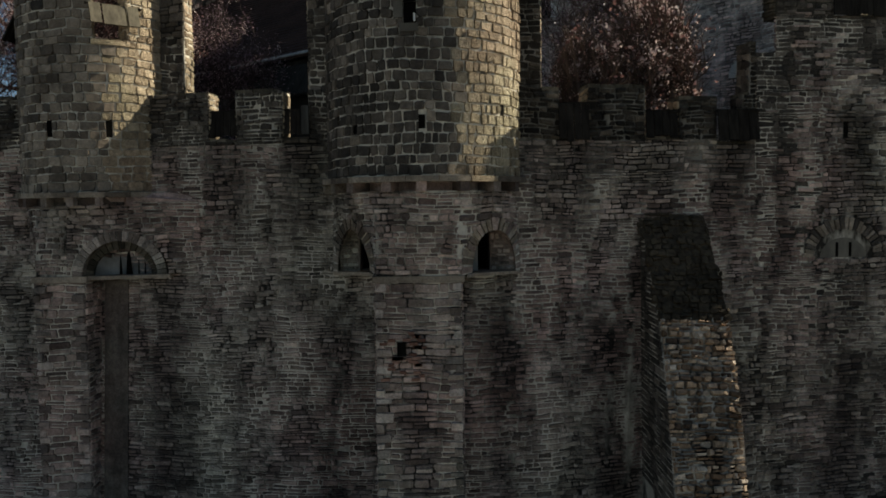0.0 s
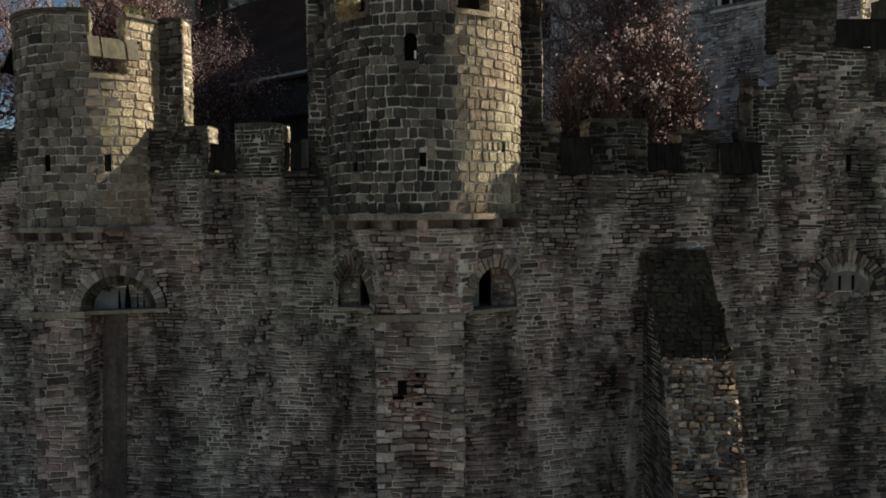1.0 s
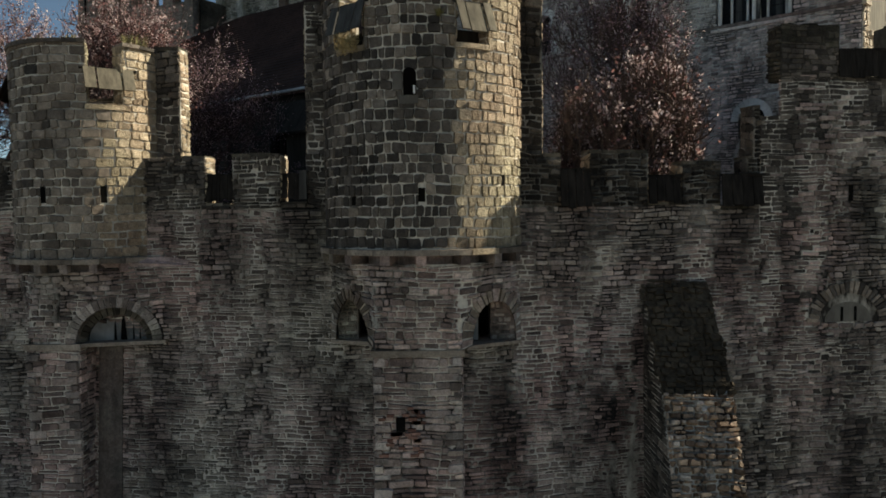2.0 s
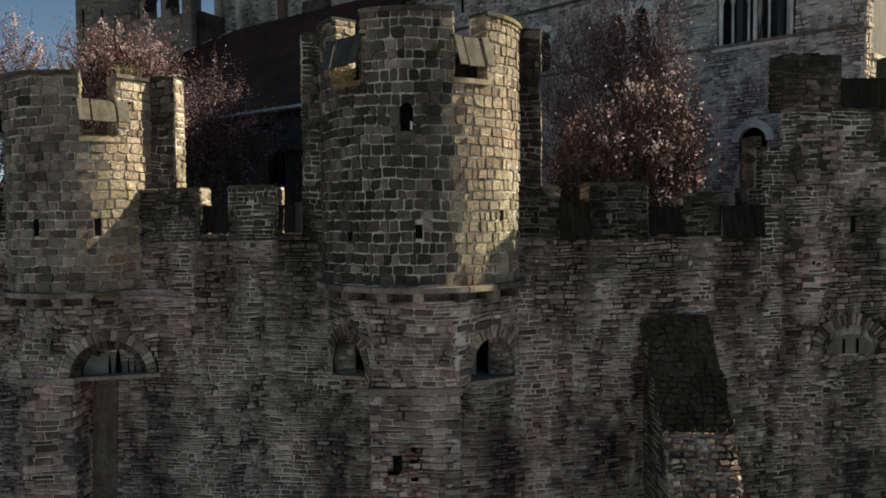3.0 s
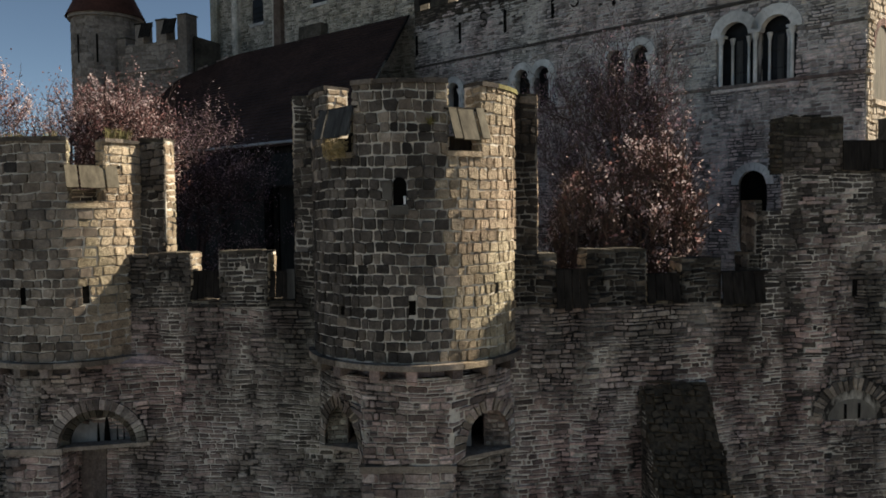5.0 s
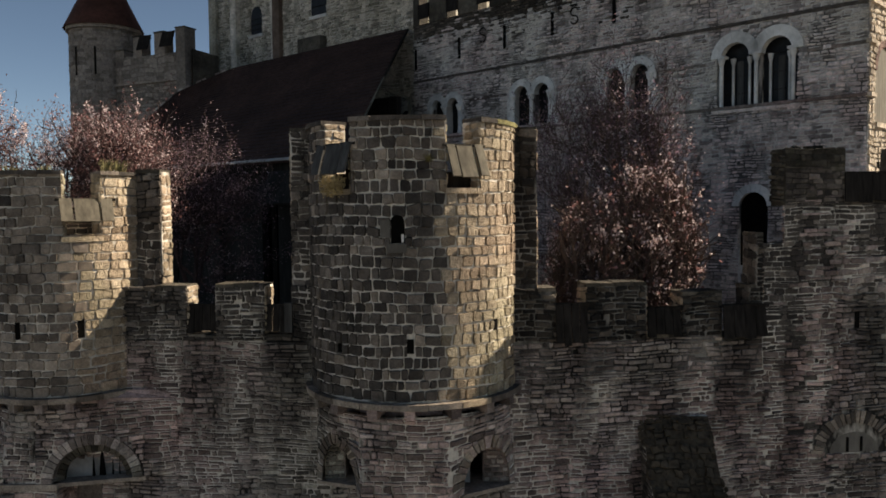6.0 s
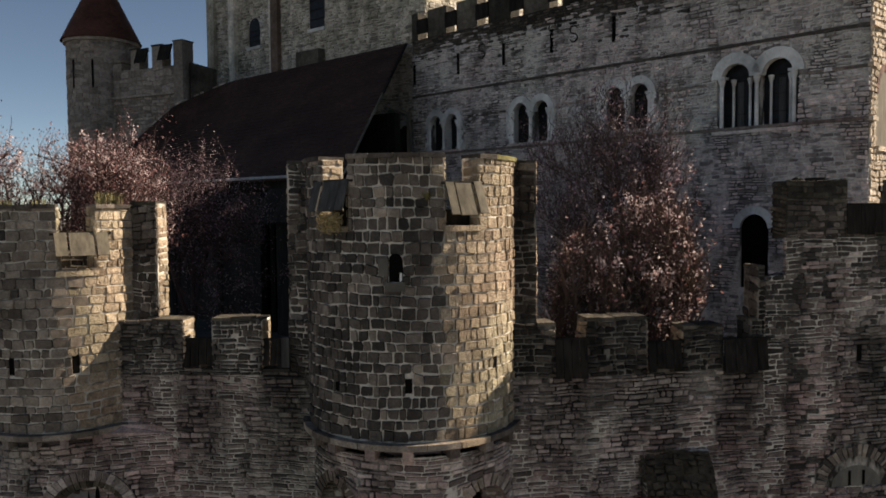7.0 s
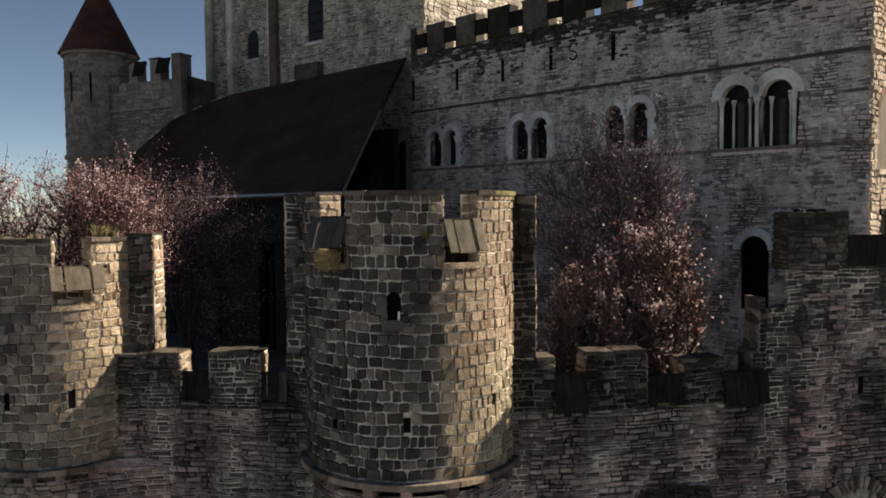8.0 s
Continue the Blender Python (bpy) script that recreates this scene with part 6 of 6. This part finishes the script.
def far_flap(u0, u1, z0, z1):
    """A dark board hung in a gap, its foot pushed outwards."""
    pts = [(u, z, d + k) for k in (0.0, 0.06) for u, z, d in ((u0, z0, 0.3), (u1, z0, 0.3), (u1, z1, 0.03), (u0, z1, 0.03))]
    vs = [tuple(fw(np.array([u]), np.array([v]), np.array([d]))[0]) for u, v, d in pts]
    part("gap_board", mesh_of("gap_board", vs, [(3, 2, 1, 0), (4, 5, 6, 7), (0, 1, 5, 4), (1, 2, 6, 5), (2, 3, 7, 6), (3, 0, 4, 7)], DARKWOOD), far_wall)


for u0, u1, z in ((0.0, 1.2, 20.75), (1.9, 2.5, 21.36), (3.4, 4.1, 21.42)):
    fwp("merlon", u0, u1, 20.35, z, -0.6, 0.02, FAR_STONE)
    fwp("coping_stone", u0 - 0.03, u1 + 0.03, z, z + 0.08, -0.65, 0.06, MOSSY_STONE)
far_flap(2.44, 3.22, 20.6, 21.38)
far_flap(4.04, 4.86, 20.62, 21.42)
fwp("ledge", 0.0, 5.0, 18.9, 19.02, -0.1, 0.14, FAR_STONE)
fwp("corner_pier", 5.0, 5.6, 8.0, 21.5, -0.6, 0.16, FAR_STONE)
fwp("coping_stone", 4.97, 5.63, 21.5, 21.56, -0.65, 0.19, MOSSY_STONE)
masonry(93, fw, 15.0, 18.9, lambda v: [(0.0, 5.0)], (0.14, 0.24, 0.3, 0.6), 0.03, 0.03, FAR_STONE, far_wall)
masonry(94, fw, 19.02, 20.35, lambda v: [(0.0, 5.0)], (0.2, 0.34, 0.35, 0.8), 0.008, 0.015, FAR_STONE, far_wall)
tagged(new("wall_link", prism("wall_link", thick_line((-12.3, 40.55), (-11.2, 41.3), 0.8), 8.0, [20.45, 20.2, 20.2, 20.45], MOSSY_STONE)), "dark stone wall joining the keep", "castle wall", kind="structure")


# ---- trees and shrubs ----
def leaf_material(name, dark, light, see_share=0.35):
    m, n, l, b = nodes_of(name)
    g = n.new("ShaderNodeNewGeometry")
    r = ramp(n, ((0.0, dark), (0.6, tuple((a + c) / 2 for a, c in zip(dark, light))), (1.0, light)))
    l.new(g.outputs["Random Per Island"], r.inputs["Fac"])
    l.new(r.outputs["Color"], b.inputs["Base Color"])
    b.inputs["Roughness"].default_value = 0.6
    b.inputs["Specular IOR Level"].default_value = 0.2
    tr = n.new("ShaderNodeBsdfTranslucent")
    l.new(r.outputs["Color"], tr.inputs["Color"])
    mx = n.new("ShaderNodeMixShader")
    mx.inputs[0].default_value = see_share
    l.new(b.outputs[0], mx.inputs[1])
    l.new(tr.outputs[0], mx.inputs[2])
    l.new(mx.outputs[0], n["Material Output"].inputs["Surface"])
    return m


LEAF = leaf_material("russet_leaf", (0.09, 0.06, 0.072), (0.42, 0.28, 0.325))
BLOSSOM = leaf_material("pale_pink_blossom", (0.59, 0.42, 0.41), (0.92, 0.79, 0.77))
# Sunlight on these leaves is put into a warmer colour than LEAF.
RUSSET = leaf_material("sun_tinted_russet_leaf", (0.05, 0.025, 0.025), (0.37, 0.19, 0.18))


def tree(name, label, category, base, height, spread, leaves, seed, leaf=0.032, material=None, trunk=0.09, lean=(0.0, 0.0), reach=(2.0, 1.6), lift=0.2, blossom=0.0, taper=0.3, low=False, profile=None, twigs=0, bark=None, bunch=1.9):
    """A leafy shrub tree: stems that fork into limbs and twigs, with small leaves along them."""
    rng = random.Random(seed)
    nr = np.random.default_rng(seed)
    thing = tagged(new(name), label, category, "courtyard trees")
    thing.location = base
    tips = []
    bv, bf = [], []

    def limb(a, b, r0, r1, sides=5):
        z = (b - a)
        if z.length < 1e-4:
            return
        z.normalize()
        xx = z.orthogonal().normalized()
        yy = z.cross(xx)
        o = len(bv)
        for q, r in ((a, r0), (b, r1)):
            for k in range(sides):
                an = 2 * math.pi * k / sides
                bv.append(q + xx * (r * math.cos(an)) + yy * (r * math.sin(an)))
        for k in range(sides):
            bf.append((o + k, o + (k + 1) % sides, o + sides + (k + 1) % sides, o + sides + k))

    def grow(p, d, length, r, level):
        steps = 3
        q = p.copy()
        for s in range(steps):
            d = (d + Vector((rng.gauss(0, 0.16), rng.gauss(0, 0.16), rng.gauss(0.05, 0.1)))).normalized()
            nq = q + d * (length / steps)
            if profile:
                wide = float(np.interp(nq.z / height, [q0 for q0, _ in profile], [q1 for _, q1 in profile])) * rng.uniform(0.7, 1.05)
                if nq.z > height * rng.uniform(0.88, 1.0) or abs(nq.x - lean[0] * nq.z) > wide or abs(nq.y) > reach[1] * rng.uniform(0.8, 1.1):
                    break
            elif nq.z > height * (0.8 + 0.2 * rng.random()) or abs(nq.x - lean[0] * nq.z) > reach[0] * rng.uniform(0.5 if low else 0.75, 1.1) * min(1.0, 1 - (1 - taper) * (nq.z / height - 0.5) / 0.5) or abs(nq.y) > reach[1] * rng.uniform(0.8, 1.1):
                break
            limb(q, nq, r * (1 - 0.25 * s / steps), r * (1 - 0.25 * (s + 1) / steps), 6 if level < 2 else 4)
            q = nq
            if level >= 2 or (level == 1 and s):
                tips.append((q.copy(), d.copy()))
            if level < 4 and s >= (0 if level or low else 1):
                for _ in range(2 if level < 3 else 1):
                    side = Vector((rng.gauss(0, 1) * spread[0], rng.gauss(0, 1) * spread[1], rng.gauss(0.75 if low else 0.25, 0.6))).normalized()
                    nd = (d * 0.55 + side * 0.75).normalized()
                    grow(q, nd, length * rng.uniform(0.5, 0.78), r * 0.55, level + 1)
        return q

    stems = 7 if low else 4
    for k in range(stems):
        d = Vector((rng.gauss(0, 0.35) * spread[0] + lean[0], rng.gauss(0, 0.35) * spread[1] + lean[1], 1)).normalized()
        grow(Vector((rng.uniform(-0.2, 0.2), rng.uniform(-0.2, 0.2), 0)), d, height * 0.52, trunk, 0)
    # fine shoots at the ends of the branches
    for _ in range(twigs):
        q, d = tips[rng.randrange(len(tips))]
        d = (d + Vector((rng.gauss(0, 0.5), rng.gauss(0, 0.5), rng.gauss(0.5, 0.4)))).normalized()
        m = q + d * rng.uniform(0.12, 0.3)
        e = m + (d + Vector((rng.gauss(0, 0.3), rng.gauss(0, 0.3), 0.15))).normalized() * rng.uniform(0.12, 0.3)
        limb(q, m, 0.008, 0.006, 3)
        limb(m, e, 0.006, 0.003, 3)
        tips.append((m, d))
        tips.append((e, d))
    part("trunk", mesh_of("trunk", bv, bf, bark or BARK), thing, "grey forking branches")
    P = np.array([t[0] for t in tips])
    D = np.array([t[1] for t in tips])
    def scatter(nm, count, weight, loose, size, mat, lab):
        idx = nr.choice(len(P), count, p=weight / weight.sum())
        c = P[idx] + nr.normal(0, loose, (count, 3)) + D[idx] * nr.uniform(-0.15, 0.15, (count, 1))
        c = c[c[:, 2] > height * lift]
        k = len(c)
        t = nr.normal(0, 1, (k, 3))
        t /= np.linalg.norm(t, axis=1, keepdims=True)
        w = np.cross(t, nr.normal(0, 1, (k, 3)))
        w /= np.linalg.norm(w, axis=1, keepdims=True)
        up = np.cross(t, w)
        L = (size * nr.uniform(0.5, 1.3, (k, 1)))
        v = np.stack((c - t * L, c + w * L * 0.55 + up * L * 0.15, c + t * L, c - w * L * 0.55 + up * L * 0.15), axis=1).reshape(-1, 3)
        f = (np.arange(k)[:, None] * 4 + np.array((0, 1, 2, 3))).tolist()
        me = bpy.data.meshes.new(nm)
        me.from_pydata(v.tolist(), [], f)
        me.materials.append(mat)
        me.update()
        tagged(part(nm, me, thing, lab), kind="stuff")

    scatter("crown", leaves, np.exp(nr.normal(0, 0.9, len(P))), 0.13, leaf, material or LEAF, "sparse dark russet leaves")
    if blossom:
        scatter("blossom", int(leaves * blossom), np.exp(nr.normal(0, bunch, len(P))), 0.045, leaf * 0.8, BLOSSOM, "clusters of pale pink blossom")
    return thing


tree("tree", "broad purple-leaved tree in the shade of the hall", "tree", (4.7, 21.6, 8.0), 7.4, (1.0, 0.5), 14000, 5, reach=(2.3, 1.0), lift=0.15, blossom=0.2, leaf=0.034, profile=((0.0, 0.6), (0.25, 1.7), (0.55, 2.2), (0.78, 2.2), (0.9, 1.8), (1.0, 1.2)), twigs=4000, bark=TWIG)
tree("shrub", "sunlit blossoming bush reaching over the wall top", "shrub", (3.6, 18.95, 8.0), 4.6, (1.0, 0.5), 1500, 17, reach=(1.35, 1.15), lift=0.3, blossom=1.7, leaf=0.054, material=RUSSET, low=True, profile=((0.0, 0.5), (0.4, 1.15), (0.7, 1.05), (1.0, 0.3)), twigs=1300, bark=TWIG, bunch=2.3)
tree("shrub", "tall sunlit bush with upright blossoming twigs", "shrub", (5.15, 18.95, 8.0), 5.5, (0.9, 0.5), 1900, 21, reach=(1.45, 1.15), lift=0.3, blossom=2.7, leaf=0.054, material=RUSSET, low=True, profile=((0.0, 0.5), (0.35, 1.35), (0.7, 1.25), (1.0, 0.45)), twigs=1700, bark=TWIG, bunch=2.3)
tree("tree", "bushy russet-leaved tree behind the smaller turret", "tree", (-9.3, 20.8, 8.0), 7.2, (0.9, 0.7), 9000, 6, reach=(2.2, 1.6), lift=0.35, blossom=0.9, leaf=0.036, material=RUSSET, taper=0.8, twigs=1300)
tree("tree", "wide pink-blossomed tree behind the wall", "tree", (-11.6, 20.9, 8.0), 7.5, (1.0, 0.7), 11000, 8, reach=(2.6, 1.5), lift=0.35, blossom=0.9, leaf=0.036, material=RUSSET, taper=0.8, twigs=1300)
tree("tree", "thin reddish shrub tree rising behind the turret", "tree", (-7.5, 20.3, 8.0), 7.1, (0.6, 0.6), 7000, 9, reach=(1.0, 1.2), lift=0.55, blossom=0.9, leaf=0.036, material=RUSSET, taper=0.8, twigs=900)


def tuft(label, base, blades, height, width, seed, material, droop=0.5):
    """A tuft of dry blades that spread from one root."""
    rng = random.Random(seed)
    vs, fs = [], []
    for _ in range(blades):
        a = rng.uniform(0, 2 * math.pi)
        r = rng.uniform(0, width)
        root = Vector((math.cos(a) * r, math.sin(a) * r * 0.5, 0))
        h = height * rng.uniform(0.45, 1.1)
        out = Vector((math.cos(a), math.sin(a), 0)) * h * rng.uniform(0.1, droop)
        w = Vector((-math.sin(a), math.cos(a), 0)) * 0.006
        mid = root + Vector((0, 0, h * 0.6)) + out * 0.35
        tip = root + Vector((0, 0, h)) + out
        o = len(vs)
        vs += [root - w, root + w, mid + w, mid - w, tip]
        fs += [(o, o + 1, o + 2, o + 3), (o + 3, o + 2, o + 4)]
    ob = tagged(new("grass_tuft", mesh_of("grass_tuft", vs, fs, material)), label, "grass", "tufts on the turrets")
    ob.location = base
    return ob


for k, (a, n) in enumerate(((-40, 30), (-20, 40), (8, 24), (54, 50), (64, 80))):
    tuft("dry grass tuft growing on the turret top", (-8.03 + 1.5 * math.sin(radians(a)), 18.2 - 1.5 * math.cos(radians(a)), 13.02), n, 0.17 if k < 3 else 0.32, 0.18, 300 + k, GRASS)
rng = random.Random(330)
vs, fs = [], []
for _ in range(1100):
    c = Vector((rng.uniform(-0.27, 0.27), rng.uniform(-0.14, 0.06), rng.uniform(-0.16, 0.13) + 0.05 * rng.gauss(0, 1)))
    d, e = Vector((rng.gauss(0, 1), rng.gauss(0, 1), rng.gauss(0, 1))).normalized(), Vector((rng.gauss(0, 1), rng.gauss(0, 1), rng.gauss(0, 1))).normalized()
    o = len(vs)
    vs += [c - d * 0.026, c + e * 0.013, c + d * 0.026, c - e * 0.013]
    fs.append((o, o + 1, o + 2, o + 3))
dry = tagged(new("dry_plant", mesh_of("dry_plant", vs, fs, STRAW)), "yellow dry leafy plant growing under a turret shutter", "plant")
dry.matrix_world = pose(-0.38 + 2.2 * math.sin(radians(-40)), 17.13 - 2.2 * math.cos(radians(-40)), 12.68, 0, 0, -38)
tuft("small green plant in a turret joint", (-0.38 + 2.16 * math.sin(radians(10)), 17.13 - 2.16 * math.cos(radians(10)), 13.05), 60, 0.16, 0.08, 331, MOSS, 1.2)
for k, a in enumerate((42, 50, 58, 66, 74)):
    tuft("yellow moss cushion on the turret coping", (-0.38 + 2.0 * math.sin(radians(a)), 17.13 - 2.0 * math.cos(radians(a)), 13.87), 90, 0.05, 0.2, 340 + k, MOSS, 1.5)
tree("tree", "dark sparsely blossomed tree in the shade before the shed", "tree", (-7.6, 26.0, 8.0), 7.4, (0.8, 0.6), 9000, 12, reach=(2.4, 1.2), blossom=0.25, taper=0.8, lift=0.1, twigs=1500)
